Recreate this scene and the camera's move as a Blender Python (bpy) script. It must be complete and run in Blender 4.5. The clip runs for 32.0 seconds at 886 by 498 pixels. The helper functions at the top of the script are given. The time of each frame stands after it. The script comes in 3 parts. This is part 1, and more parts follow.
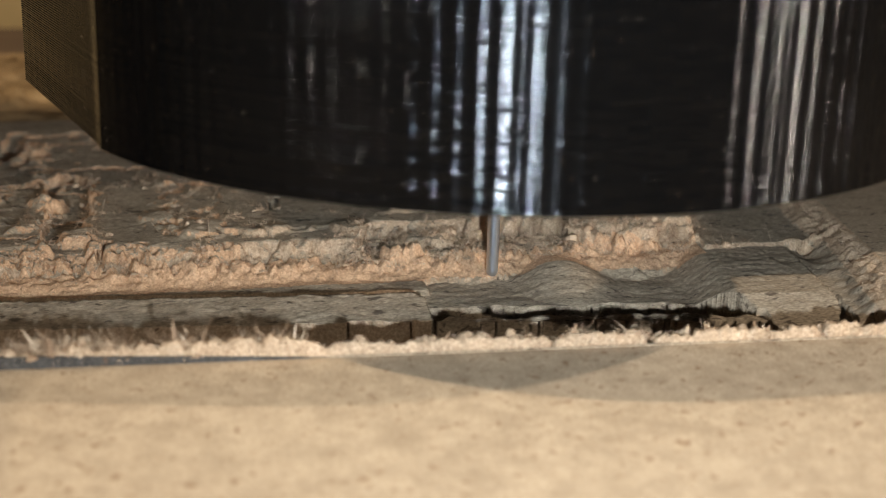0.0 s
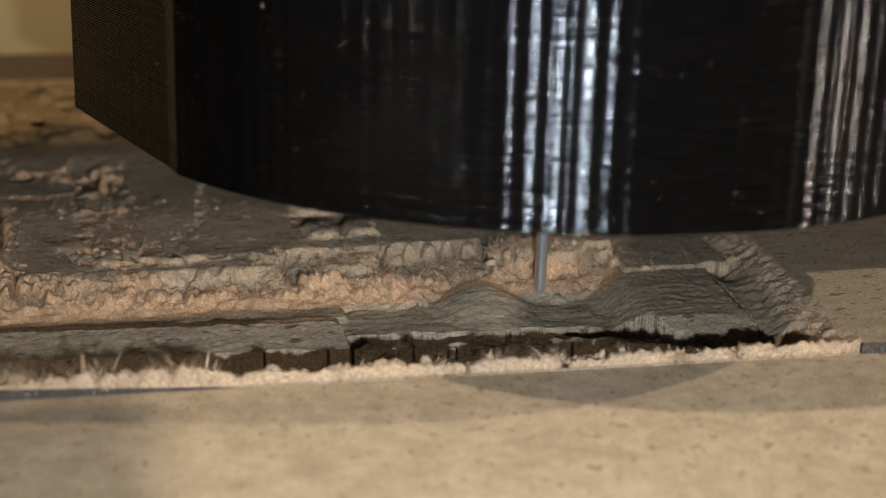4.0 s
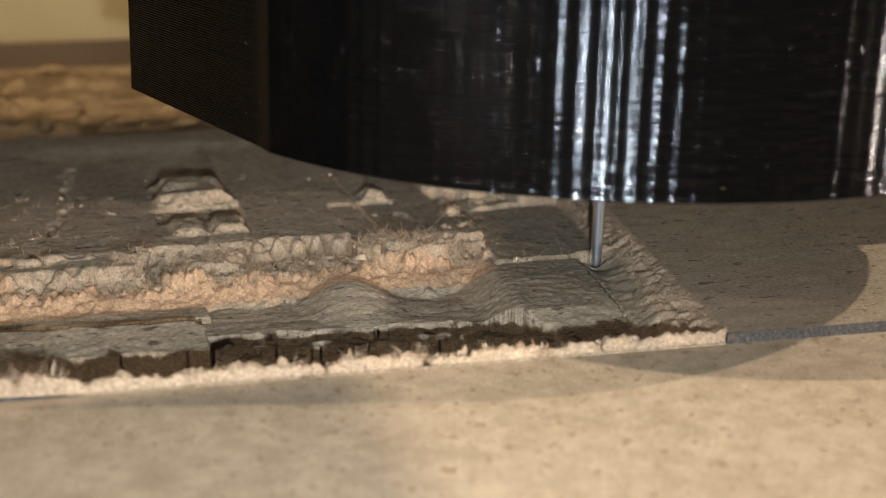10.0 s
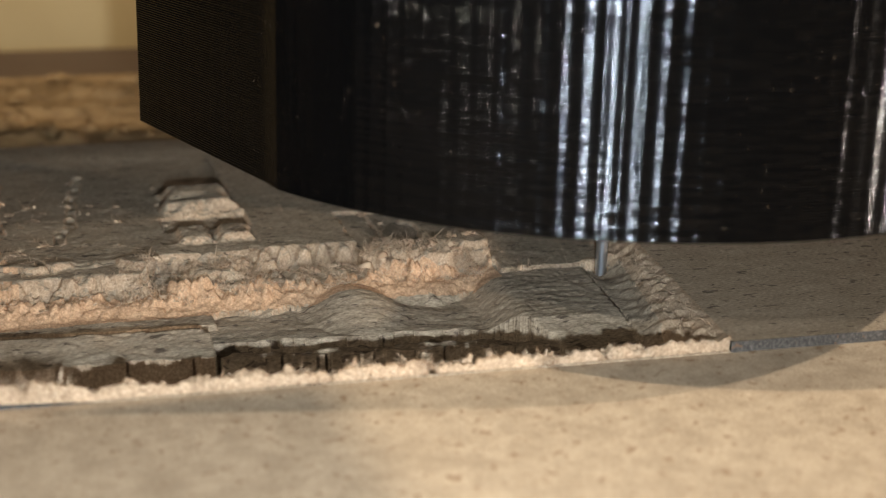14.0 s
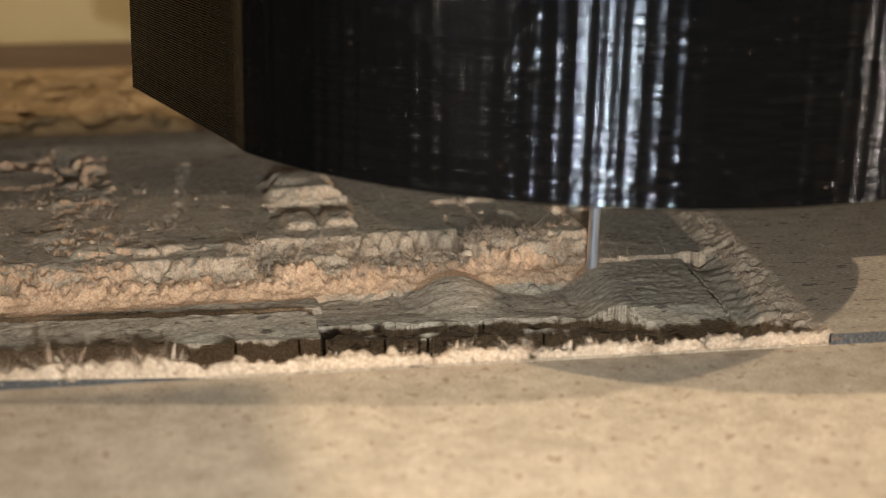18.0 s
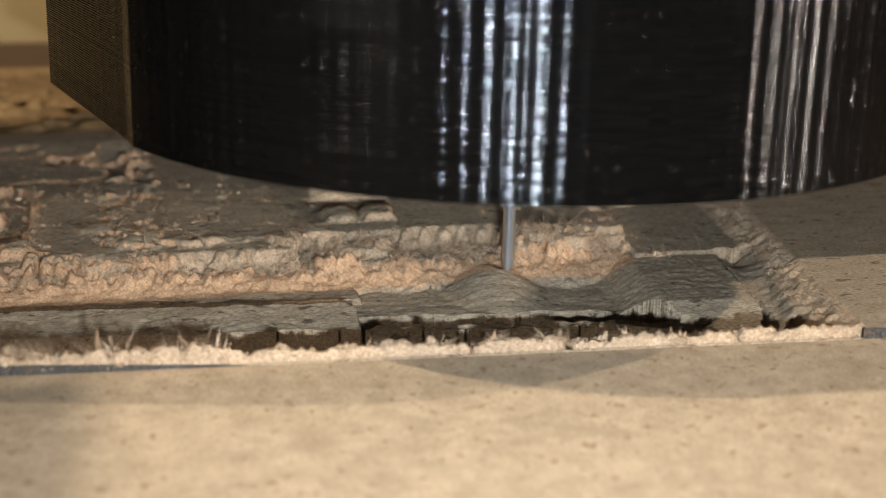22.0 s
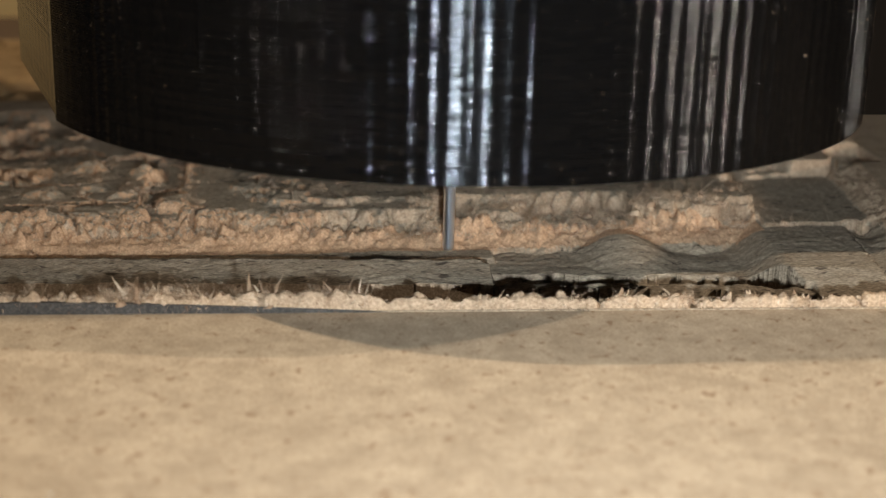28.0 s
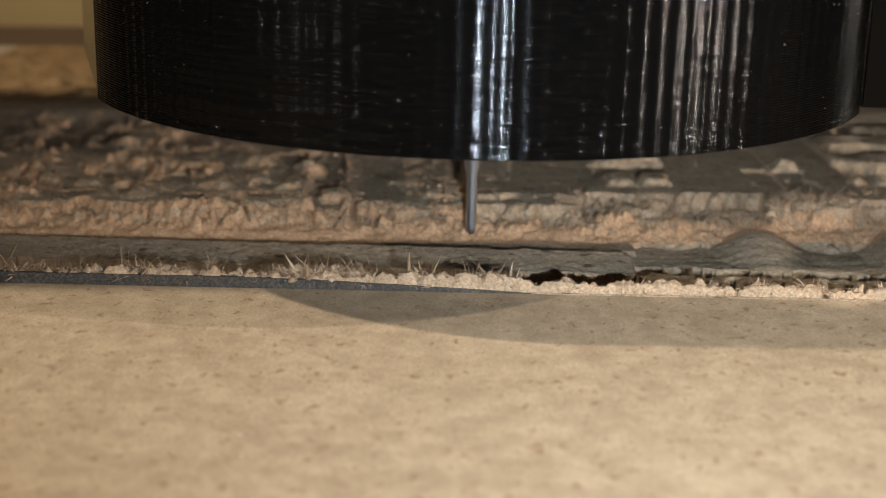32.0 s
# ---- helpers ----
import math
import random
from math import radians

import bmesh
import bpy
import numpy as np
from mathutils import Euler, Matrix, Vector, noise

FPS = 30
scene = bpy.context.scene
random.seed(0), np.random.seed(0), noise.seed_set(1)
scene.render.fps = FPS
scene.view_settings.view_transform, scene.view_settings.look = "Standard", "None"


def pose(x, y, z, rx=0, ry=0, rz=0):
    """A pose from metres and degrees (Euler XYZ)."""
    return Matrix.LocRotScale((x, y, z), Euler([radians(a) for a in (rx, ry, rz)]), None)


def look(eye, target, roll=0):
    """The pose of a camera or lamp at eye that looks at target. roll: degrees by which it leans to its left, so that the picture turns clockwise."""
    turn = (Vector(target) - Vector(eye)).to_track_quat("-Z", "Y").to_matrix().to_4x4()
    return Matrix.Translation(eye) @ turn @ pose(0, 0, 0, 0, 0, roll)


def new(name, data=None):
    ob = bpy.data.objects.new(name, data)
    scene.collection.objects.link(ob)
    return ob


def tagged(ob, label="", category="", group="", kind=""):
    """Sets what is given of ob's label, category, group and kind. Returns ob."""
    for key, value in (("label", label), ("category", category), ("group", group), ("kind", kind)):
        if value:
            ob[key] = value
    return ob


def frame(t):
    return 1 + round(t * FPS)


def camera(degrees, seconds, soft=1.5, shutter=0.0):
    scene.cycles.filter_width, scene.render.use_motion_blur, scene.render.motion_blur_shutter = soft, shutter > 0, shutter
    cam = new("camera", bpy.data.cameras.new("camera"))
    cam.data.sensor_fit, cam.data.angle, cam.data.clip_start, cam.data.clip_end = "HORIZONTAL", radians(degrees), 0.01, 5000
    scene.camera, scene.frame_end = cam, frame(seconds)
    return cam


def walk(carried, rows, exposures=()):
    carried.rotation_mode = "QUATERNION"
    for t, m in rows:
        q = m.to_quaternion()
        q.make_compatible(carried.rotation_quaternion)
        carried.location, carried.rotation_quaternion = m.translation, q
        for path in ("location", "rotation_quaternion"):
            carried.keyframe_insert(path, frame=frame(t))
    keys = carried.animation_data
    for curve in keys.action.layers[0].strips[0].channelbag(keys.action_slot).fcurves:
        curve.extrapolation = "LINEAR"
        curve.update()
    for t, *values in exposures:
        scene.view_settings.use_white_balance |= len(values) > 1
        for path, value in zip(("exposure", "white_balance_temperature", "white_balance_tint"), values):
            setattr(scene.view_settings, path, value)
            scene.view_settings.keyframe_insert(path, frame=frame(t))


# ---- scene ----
MM = 0.001

# The camera, held by hand close over the board, and its way along the cut
cam = camera(34.50, 32.0, soft=1.1)
cam.data.dof.use_dof = True
cam.data.dof.focus_distance = 0.168
cam.data.dof.aperture_fstop = 28.0
PATH = [
    (0, pose(-0.0316, -0.1267, 0.0510, 72.62, 0, -11.12) @ pose(0, 0, 0, 0, 0, 0.80)),
    (0.5, pose(-0.0313, -0.1253, 0.0502, 72.69, 0, -11.11) @ pose(0, 0, 0, 0, 0, 0.79)),
    (1, pose(-0.0314, -0.1256, 0.0506, 72.79, 0, -11.13) @ pose(0, 0, 0, 0, 0, 0.83)),
    (1.5, pose(-0.0314, -0.1261, 0.0509, 73.12, 0, -11.12) @ pose(0, 0, 0, 0, 0, 0.84)),
    (2, pose(-0.0315, -0.1265, 0.0511, 73.42, 0, -11.13) @ pose(0, 0, 0, 0, 0, 0.84)),
    (2.5, pose(-0.0299, -0.1267, 0.0511, 73.65, 0, -12.01) @ pose(0, 0, 0, 0, 0, 0.84)),
    (3, pose(-0.0294, -0.1267, 0.0512, 73.55, 0, -12.75) @ pose(0, 0, 0, 0, 0, 0.76)),
    (3.5, pose(-0.0292, -0.1267, 0.0512, 73.57, 0, -13.16) @ pose(0, 0, 0, 0, 0, 0.77)),
    (5.5, pose(-0.0273, -0.1269, 0.0512, 73.61, 0, -14.32) @ pose(0, 0, 0, 0, 0, 0.71)),
    (6, pose(-0.0274, -0.1270, 0.0513, 73.64, 0, -14.35) @ pose(0, 0, 0, 0, 0, 0.75)),
    (6.5, pose(-0.0275, -0.1271, 0.0513, 73.77, 0, -14.38) @ pose(0, 0, 0, 0, 0, 0.72)),
    (7, pose(-0.0274, -0.1272, 0.0514, 73.82, 0, -14.36) @ pose(0, 0, 0, 0, 0, 0.71)),
    (7.5, pose(-0.0275, -0.1273, 0.0514, 73.97, 0, -14.39) @ pose(0, 0, 0, 0, 0, 0.75)),
    (8, pose(-0.0255, -0.1269, 0.0515, 73.73, 0, -15.00) @ pose(0, 0, 0, 0, 0, 0.75)),
    (8.5, pose(-0.0234, -0.1257, 0.0516, 73.31, 0, -16.03) @ pose(0, 0, 0, 0, 0, 0.70)),
    (9, pose(-0.0229, -0.1251, 0.0514, 73.06, 0, -16.68) @ pose(0, 0, 0, 0, 0, 0.69)),
    (9.5, pose(-0.0227, -0.1250, 0.0513, 72.93, 0, -16.95) @ pose(0, 0, 0, 0, 0, 0.68)),
    (10, pose(-0.0221, -0.1246, 0.0514, 73.01, 0, -17.06) @ pose(0, 0, 0, 0, 0, 0.67)),
    (10.5, pose(-0.0222, -0.1246, 0.0514, 73.03, 0, -17.07) @ pose(0, 0, 0, 0, 0, 0.69)),
    (11, pose(-0.0223, -0.1247, 0.0516, 73.07, 0, -17.08) @ pose(0, 0, 0, 0, 0, 0.69)),
    (11.5, pose(-0.0223, -0.1248, 0.0516, 73.12, 0, -17.03) @ pose(0, 0, 0, 0, 0, 0.72)),
    (12, pose(-0.0225, -0.1249, 0.0515, 73.24, 0, -17.04) @ pose(0, 0, 0, 0, 0, 0.73)),
    (12.5, pose(-0.0224, -0.1250, 0.0516, 73.30, 0, -17.01) @ pose(0, 0, 0, 0, 0, 0.73)),
    (13, pose(-0.0225, -0.1249, 0.0516, 73.26, 0, -17.03) @ pose(0, 0, 0, 0, 0, 0.75)),
    (13.5, pose(-0.0224, -0.1250, 0.0516, 73.26, 0, -17.01) @ pose(0, 0, 0, 0, 0, 0.70)),
    (14, pose(-0.0224, -0.1252, 0.0517, 73.31, 0, -16.88) @ pose(0, 0, 0, 0, 0, 0.68)),
    (14.5, pose(-0.0225, -0.1254, 0.0518, 73.51, 0, -16.75) @ pose(0, 0, 0, 0, 0, 0.66)),
    (16.5, pose(-0.0237, -0.1259, 0.0520, 74.05, 0, -15.42) @ pose(0, 0, 0, 0, 0, 0.67)),
    (17, pose(-0.0235, -0.1257, 0.0519, 73.40, 0, -14.87) @ pose(0, 0, 0, 0, 0, 0.62)),
    (17.5, pose(-0.0239, -0.1265, 0.0519, 73.35, 0, -14.18) @ pose(0, 0, 0, 0, 0, 0.59)),
    (18, pose(-0.0245, -0.1277, 0.0516, 73.10, 0, -13.14) @ pose(0, 0, 0, 0, 0, 0.60)),
    (18.5, pose(-0.0252, -0.1293, 0.0514, 72.93, 0, -12.30) @ pose(0, 0, 0, 0, 0, 0.57)),
    (19, pose(-0.0252, -0.1296, 0.0516, 73.09, 0, -12.04) @ pose(0, 0, 0, 0, 0, 0.56)),
    (19.5, pose(-0.0254, -0.1308, 0.0515, 73.18, 0, -11.57) @ pose(0, 0, 0, 0, 0, 0.56)),
    (20, pose(-0.0254, -0.1309, 0.0515, 73.24, 0, -11.62) @ pose(0, 0, 0, 0, 0, 0.54)),
    (20.5, pose(-0.0254, -0.1310, 0.0514, 73.41, 0, -11.63) @ pose(0, 0, 0, 0, 0, 0.60)),
    (21, pose(-0.0253, -0.1307, 0.0514, 73.13, 0, -11.61) @ pose(0, 0, 0, 0, 0, 0.53)),
    (21.5, pose(-0.0255, -0.1309, 0.0515, 73.30, 0, -11.63) @ pose(0, 0, 0, 0, 0, 0.53)),
    (22, pose(-0.0255, -0.1308, 0.0515, 73.16, 0, -11.65) @ pose(0, 0, 0, 0, 0, 0.60)),
    (22.5, pose(-0.0254, -0.1309, 0.0513, 73.25, 0, -11.62) @ pose(0, 0, 0, 0, 0, 0.55)),
    (23, pose(-0.0254, -0.1308, 0.0514, 73.18, 0, -11.61) @ pose(0, 0, 0, 0, 0, 0.55)),
    (23.5, pose(-0.0253, -0.1309, 0.0514, 73.26, 0, -11.59) @ pose(0, 0, 0, 0, 0, 0.51)),
    (24, pose(-0.0254, -0.1310, 0.0514, 73.35, 0, -11.61) @ pose(0, 0, 0, 0, 0, 0.51)),
    (24.5, pose(-0.0262, -0.1328, 0.0514, 73.36, 0, -10.73) @ pose(0, 0, 0, 0, 0, 0.64)),
    (25, pose(-0.0266, -0.1345, 0.0510, 73.21, 0, -9.42) @ pose(0, 0, 0, 0, 0, 0.74)),
    (25.5, pose(-0.0265, -0.1363, 0.0515, 73.10, 0, -8.37) @ pose(0, 0, 0, 0, 0, 0.67)),
    (26, pose(-0.0264, -0.1374, 0.0509, 73.04, 0, -7.29) @ pose(0, 0, 0, 0, 0, 0.56)),
    (26.5, pose(-0.0265, -0.1391, 0.0508, 72.85, 0, -6.22) @ pose(0, 0, 0, 0, 0, 0.52)),
    (28.5, pose(-0.0267, -0.1389, 0.0507, 72.49, 0, -5.98) @ pose(0, 0, 0, 0, 0, 0.55)),
    (29, pose(-0.0268, -0.1389, 0.0508, 72.43, 0, -6.00) @ pose(0, 0, 0, 0, 0, 0.53)),
    (29.5, pose(-0.0267, -0.1390, 0.0509, 72.45, 0, -5.98) @ pose(0, 0, 0, 0, 0, 0.51)),
    (30, pose(-0.0273, -0.1426, 0.0516, 73.01, 0, -4.87) @ pose(0, 0, 0, 0, 0, 0.25)),
    (30.5, pose(-0.0287, -0.1461, 0.0512, 73.59, 0, -3.44) @ pose(0, 0, 0, 0, 0, 0.36)),
    (31, pose(-0.0293, -0.1487, 0.0509, 73.71, 0, -2.21) @ pose(0, 0, 0, 0, 0, 0.44)),
    (31.5, pose(-0.0298, -0.1510, 0.0509, 73.65, 0, -0.95) @ pose(0, 0, 0, 0, 0, 0.43)),
    (32, pose(-0.0300, -0.1512, 0.0504, 73.35, 0, -0.63) @ pose(0, 0, 0, 0, 0, 0.43)),
]
walk(cam, PATH, [(0, 0.02), (1, -0.13), (2, -0.36), (6, -0.42), (8, -0.24), (9, -0.06), (12, 0.02), (24, 0.04), (26, -0.06), (28.5, -0.26), (30, -0.32), (32, -0.35)])

# Light: a dim room, warm work lamps round the bench and a cold lamp in front of the machine
world = bpy.data.worlds.new("workshop")
scene.world = world
world.use_nodes = True
bg = world.node_tree.nodes["Background"]
bg.inputs["Color"].default_value = (0.92, 0.96, 1.0, 1)
bg.inputs["Strength"].default_value = 0.016
scene.view_settings.exposure = 0.0


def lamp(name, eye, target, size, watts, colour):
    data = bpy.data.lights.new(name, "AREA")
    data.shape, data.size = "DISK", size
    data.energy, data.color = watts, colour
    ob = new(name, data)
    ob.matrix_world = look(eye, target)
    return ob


lamp("work_lamp_left", (-0.300, -0.005, 0.400), (0.0, 0.0, 0), 0.016, 1.65, (1.0, 0.90, 0.74))
lamp("work_lamp_right", (0.48, -0.11, 0.43), (0.0, 0.0, 0), 0.012, 2.1, (1.0, 0.92, 0.80))
lamp("bench_lamp", (-0.53, -0.40, 0.39), (0.0, 0.0, 0), 0.0066, 0.95, (1.0, 0.92, 0.80))
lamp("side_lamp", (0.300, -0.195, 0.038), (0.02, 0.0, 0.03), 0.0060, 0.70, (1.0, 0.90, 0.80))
cold = lamp("cold_lamp", (-0.016, -0.128, 0.0345), (0.012, 0.03, 0.036), 0.0036, 0.098, (0.74, 0.87, 1.0))
cold.data.shape, cold.data.size_y = "RECTANGLE", 0.0030
cold.data.spread = math.radians(92)


# ---- materials ----
def material(name, rough=0.8, metal=0.0):
    m = bpy.data.materials.new(name)
    m.use_nodes = True
    b = m.node_tree.nodes["Principled BSDF"]
    b.inputs["Roughness"].default_value, b.inputs["Metallic"].default_value = rough, metal
    return m, m.node_tree, b


def node(tree, kind, **inputs):
    n = tree.nodes.new(kind)
    for key, value in inputs.items():
        n.inputs[key.replace("_", " ")].default_value = value
    return n


def mapped(tree, scale=(1, 1, 1)):
    co = tree.nodes.new("ShaderNodeTexCoord")
    mp = tree.nodes.new("ShaderNodeMapping")
    mp.inputs["Scale"].default_value = scale
    tree.links.new(co.outputs["Object"], mp.inputs["Vector"])
    return mp


def ramp(tree, fac, stops):
    r = tree.nodes.new("ShaderNodeValToRGB")
    el = r.color_ramp.elements
    while len(el) < len(stops):
        el.new(0.5)
    for e, (at, c) in zip(el, stops):
        e.position, e.color = at, (*c, 1)
    tree.links.new(fac, r.inputs["Fac"])
    return r


def mixed(tree, fac, a, b, blend="MIX"):
    n = tree.nodes.new("ShaderNodeMix")
    n.data_type, n.blend_type = "RGBA", blend
    for src, k in ((fac, 0), (a, 6), (b, 7)):
        if isinstance(src, (int, float)):
            n.inputs[k].default_value = src
        elif isinstance(src, tuple):
            n.inputs[k].default_value = (*src, 1)
        else:
            tree.links.new(src, n.inputs[k])
    return n.outputs[2]


def bump(tree, bsdf, height, strength, distance):
    b = tree.nodes.new("ShaderNodeBump")
    b.inputs["Strength"].default_value, b.inputs["Distance"].default_value = strength, distance
    tree.links.new(height, b.inputs["Height"])
    tree.links.new(b.outputs["Normal"], bsdf.inputs["Normal"])


def fibreboard(name, light, mid, dark, spot=(0.16, 0.09, 0.05), stretch=(1, 1, 1), relief=0.00008, spots=0.66, chips=1100.0, patch=0.80):
    """Pressed wood fibre: fine grain, cloudy patches, dark chips and pale fibres."""
    m, t, b = material(name, 0.85)
    mp = mapped(t, stretch)
    grain = node(t, "ShaderNodeTexNoise", Scale=3200.0, Detail=4.0, Roughness=0.65)
    cloud = node(t, "ShaderNodeTexNoise", Scale=330.0, Detail=5.0, Roughness=0.6)
    chip = node(t, "ShaderNodeTexNoise", Scale=chips, Detail=2.0, Roughness=0.5, Distortion=0.6)
    for n in (grain, cloud, chip):
        t.links.new(mp.outputs["Vector"], n.inputs["Vector"])
    a = ramp(t, grain.outputs["Fac"], [(0.30, dark), (0.52, mid), (0.72, light)])
    c = ramp(t, cloud.outputs["Fac"], [(0.34, (patch, patch * 0.95, patch * 0.90)), (0.66, (1.08, 1.06, 1.04))])
    col = mixed(t, 0.8, a.outputs["Color"], c.outputs["Color"], "MULTIPLY")
    f = ramp(t, chip.outputs["Fac"], [(spots, (0, 0, 0)), (spots + 0.06, (0.8, 0.8, 0.8))])
    col = mixed(t, f.outputs["Color"], col, spot)
    t.links.new(col, b.inputs["Base Color"])
    bump(t, b, grain.outputs["Fac"], 0.6, relief)
    b.inputs["Specular IOR Level"].default_value = 0.25
    return m


MDF_FACE = fibreboard("fibreboard_face", (0.60, 0.465, 0.325), (0.50, 0.38, 0.255), (0.39, 0.28, 0.175), spot=(0.27, 0.16, 0.085), chips=800.0, spots=0.63, patch=0.76)
MDF_SKIN = fibreboard("fibreboard_skin", (0.63, 0.49, 0.345), (0.43, 0.33, 0.225), (0.22, 0.162, 0.106), spot=(0.09, 0.06, 0.04), stretch=(0.55, 1.4, 1), chips=850.0, spots=0.62, relief=0.00017)
MDF_CUT = fibreboard("fibreboard_fresh_cut", (0.74, 0.55, 0.38), (0.54, 0.385, 0.25), (0.34, 0.22, 0.13), relief=0.00022, spots=0.68)
MDF_TORN = fibreboard("fibreboard_torn", (0.84, 0.56, 0.34), (0.62, 0.385, 0.225), (0.40, 0.22, 0.11), relief=0.00024, spots=0.70)
MDF_WORN = fibreboard("fibreboard_worn_face", (0.42, 0.27, 0.125), (0.32, 0.195, 0.085), (0.21, 0.12, 0.05), chips=300.0, spots=0.66, patch=0.65)
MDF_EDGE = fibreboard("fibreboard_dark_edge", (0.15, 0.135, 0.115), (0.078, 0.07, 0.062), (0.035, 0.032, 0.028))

FIBRE, ft, fb = material("wood_fibre", 0.8)
isle = ft.nodes.new("ShaderNodeNewGeometry")
fr = ramp(ft, isle.outputs["Random Per Island"], [(0.0, (0.30, 0.18, 0.10)), (0.5, (0.48, 0.33, 0.205)), (1.0, (0.64, 0.48, 0.325))])
ft.links.new(fr.outputs["Color"], fb.inputs["Base Color"])

PLASTIC, pt, pb = material("black_printed_plastic", 0.105)
mp = mapped(pt)
grit = node(pt, "ShaderNodeTexNoise", Scale=1500.0, Detail=3.0)
pt.links.new(mp.outputs["Vector"], grit.inputs["Vector"])
bump(pt, pb, grit.outputs["Fac"], 0.10, 0.00004)
pb.inputs["Base Color"].default_value = (0.0022, 0.0020, 0.0019, 1)
pb.inputs["Specular IOR Level"].default_value = 0.18

STEEL, st, sb = material("ground_steel", 0.34, 1.0)
sb.inputs["Base Color"].default_value = (0.78, 0.80, 0.84, 1)

BROWN, bt_, bb = material("brown_stained_wood", 0.6)
bn = node(bt_, "ShaderNodeTexNoise", Scale=40.0, Detail=6.0)
bt_.links.new(mapped(bt_, (1, 8, 8)).outputs["Vector"], bn.inputs["Vector"])
br_ = ramp(bt_, bn.outputs["Fac"], [(0.3, (0.06, 0.032, 0.017)), (0.7, (0.12, 0.068, 0.036))])
bt_.links.new(br_.outputs["Color"], bb.inputs["Base Color"])

WHITE, wt, wb = material("white_paint", 0.6)
wb.inputs["Base Color"].default_value = (0.62, 0.60, 0.55, 1)

CREAM, ct, cb = material("cream_board", 0.7)
cn = node(ct, "ShaderNodeTexNoise", Scale=25.0, Detail=5.0)
ct.links.new(mapped(ct).outputs["Vector"], cn.inputs["Vector"])
cr_ = ramp(ct, cn.outputs["Fac"], [(0.3, (0.46, 0.31, 0.13)), (0.7, (0.55, 0.39, 0.18))])
ct.links.new(cr_.outputs["Color"], cb.inputs["Base Color"])


# ---- shaping helpers ----
def part(name, bm, material, parent, label=""):
    """Link a bmesh as one mesh object under a thing or a part."""
    me = bpy.data.meshes.new(name)
    bm.to_mesh(me)
    bm.free()
    me.materials.append(material)
    ob = new(name, me)
    ob.parent = parent
    if label:
        tagged(ob, label)
    return ob


def block(x0, x1, y0, y1, z0, z1, bevel=0.0, bm=None):
    bm = bm or bmesh.new()
    made = bmesh.ops.create_cube(bm, size=1.0)["verts"]
    for v in made:
        v.co = Vector((x0 + (v.co.x + 0.5) * (x1 - x0), y0 + (v.co.y + 0.5) * (y1 - y0), z0 + (v.co.z + 0.5) * (z1 - z0)))
    if bevel:
        edges = list({e for v in made for e in v.link_edges})
        bmesh.ops.bevel(bm, geom=edges, offset=bevel, segments=2, affect="EDGES")
    return bm


def thing(name, label, category, kind="", at=(0, 0, 0)):
    ob = new(name)
    ob.location = at
    return tagged(ob, label, category, kind=kind)


# ---- boards and bench ----
bench = block(-0.9, 0.9, -0.9, 1.2, -0.060, -0.0305)
ob = part("ground", bench, BROWN, None)
tagged(ob, "brown wooden machine bed under the boards", "bench", kind="structure")



def edge_y(x):
    """The front edge of the carved board, which lies a little askew; millimetres."""
    return -0.055 * (x - 47.0)


def slab(corners, z0, z1):
    """A board of the given outline (millimetres, counter-clockwise), with slightly rounded top edges."""
    bm = bmesh.new()
    face = bm.faces.new([bm.verts.new((x * MM, y * MM, z1 * MM)) for x, y in corners])
    low = bmesh.ops.extrude_face_region(bm, geom=[face])
    for v in [g for g in low["geom"] if isinstance(g, bmesh.types.BMVert)]:
        v.co.z = z0 * MM
    bmesh.ops.recalc_face_normals(bm, faces=bm.faces[:])
    return bm


front = slab([(-450, -420), (450, -420), (450, edge_y(450) - 0.09), (-450, edge_y(-450) - 0.09)], -30, -1.2)
ob = part("front_board", front, MDF_FACE, None)
tagged(ob, "flat tan fibreboard strip in front of the carved board", "board")

X0, X1, Y1 = -125.0, 66.0, 112.0


def smooth(a, b, v):
    t = np.clip((v - a) / (b - a), 0, 1)
    return t * t * (3 - 2 * t)


def field(seed, nx, ny, x, y, lx, ly):
    """Smooth random values from -1 to 1 with patches about lx by ly millimetres."""
    rng = np.random.default_rng(seed)
    g = rng.uniform(-1, 1, (nx, ny))
    u, v = ((x + 500) / lx) % (nx - 1), ((y + 500) / ly) % (ny - 1)
    i, j = u.astype(int), v.astype(int)
    fu, fv = u - i, v - j
    fu, fv = fu * fu * (3 - 2 * fu), fv * fv * (3 - 2 * fv)
    return (g[i, j] * (1 - fu) + g[i + 1, j] * fu) * (1 - fv) + (g[i, j + 1] * (1 - fu) + g[i + 1, j + 1] * fu) * fv


def brick(z, x, y, x0, x1, y0, y1, top, r=0.5):
    """Raise a small rounded step of the stock in the relief."""
    crumb = 0.34 * field(15, 500, 400, x, y, 1.1, 1.0) + 0.20 * field(16, 700, 500, x, y, 0.5, 0.45)
    u = np.minimum(np.minimum(x - x0, x1 - x), np.minimum(y - y0 + 0.6 * crumb, y1 - y))
    lift = smooth(-0.25, 0.45 + r, u + 0.5 * crumb)
    raised = z + (np.maximum(top, z) - z) * lift + 1.6 * crumb * lift * (1 - lift) + 0.08 * field(17, 400, 400, x, y, 0.9, 0.9) * lift
    return np.where(lift > 0, np.maximum(z, raised), z)


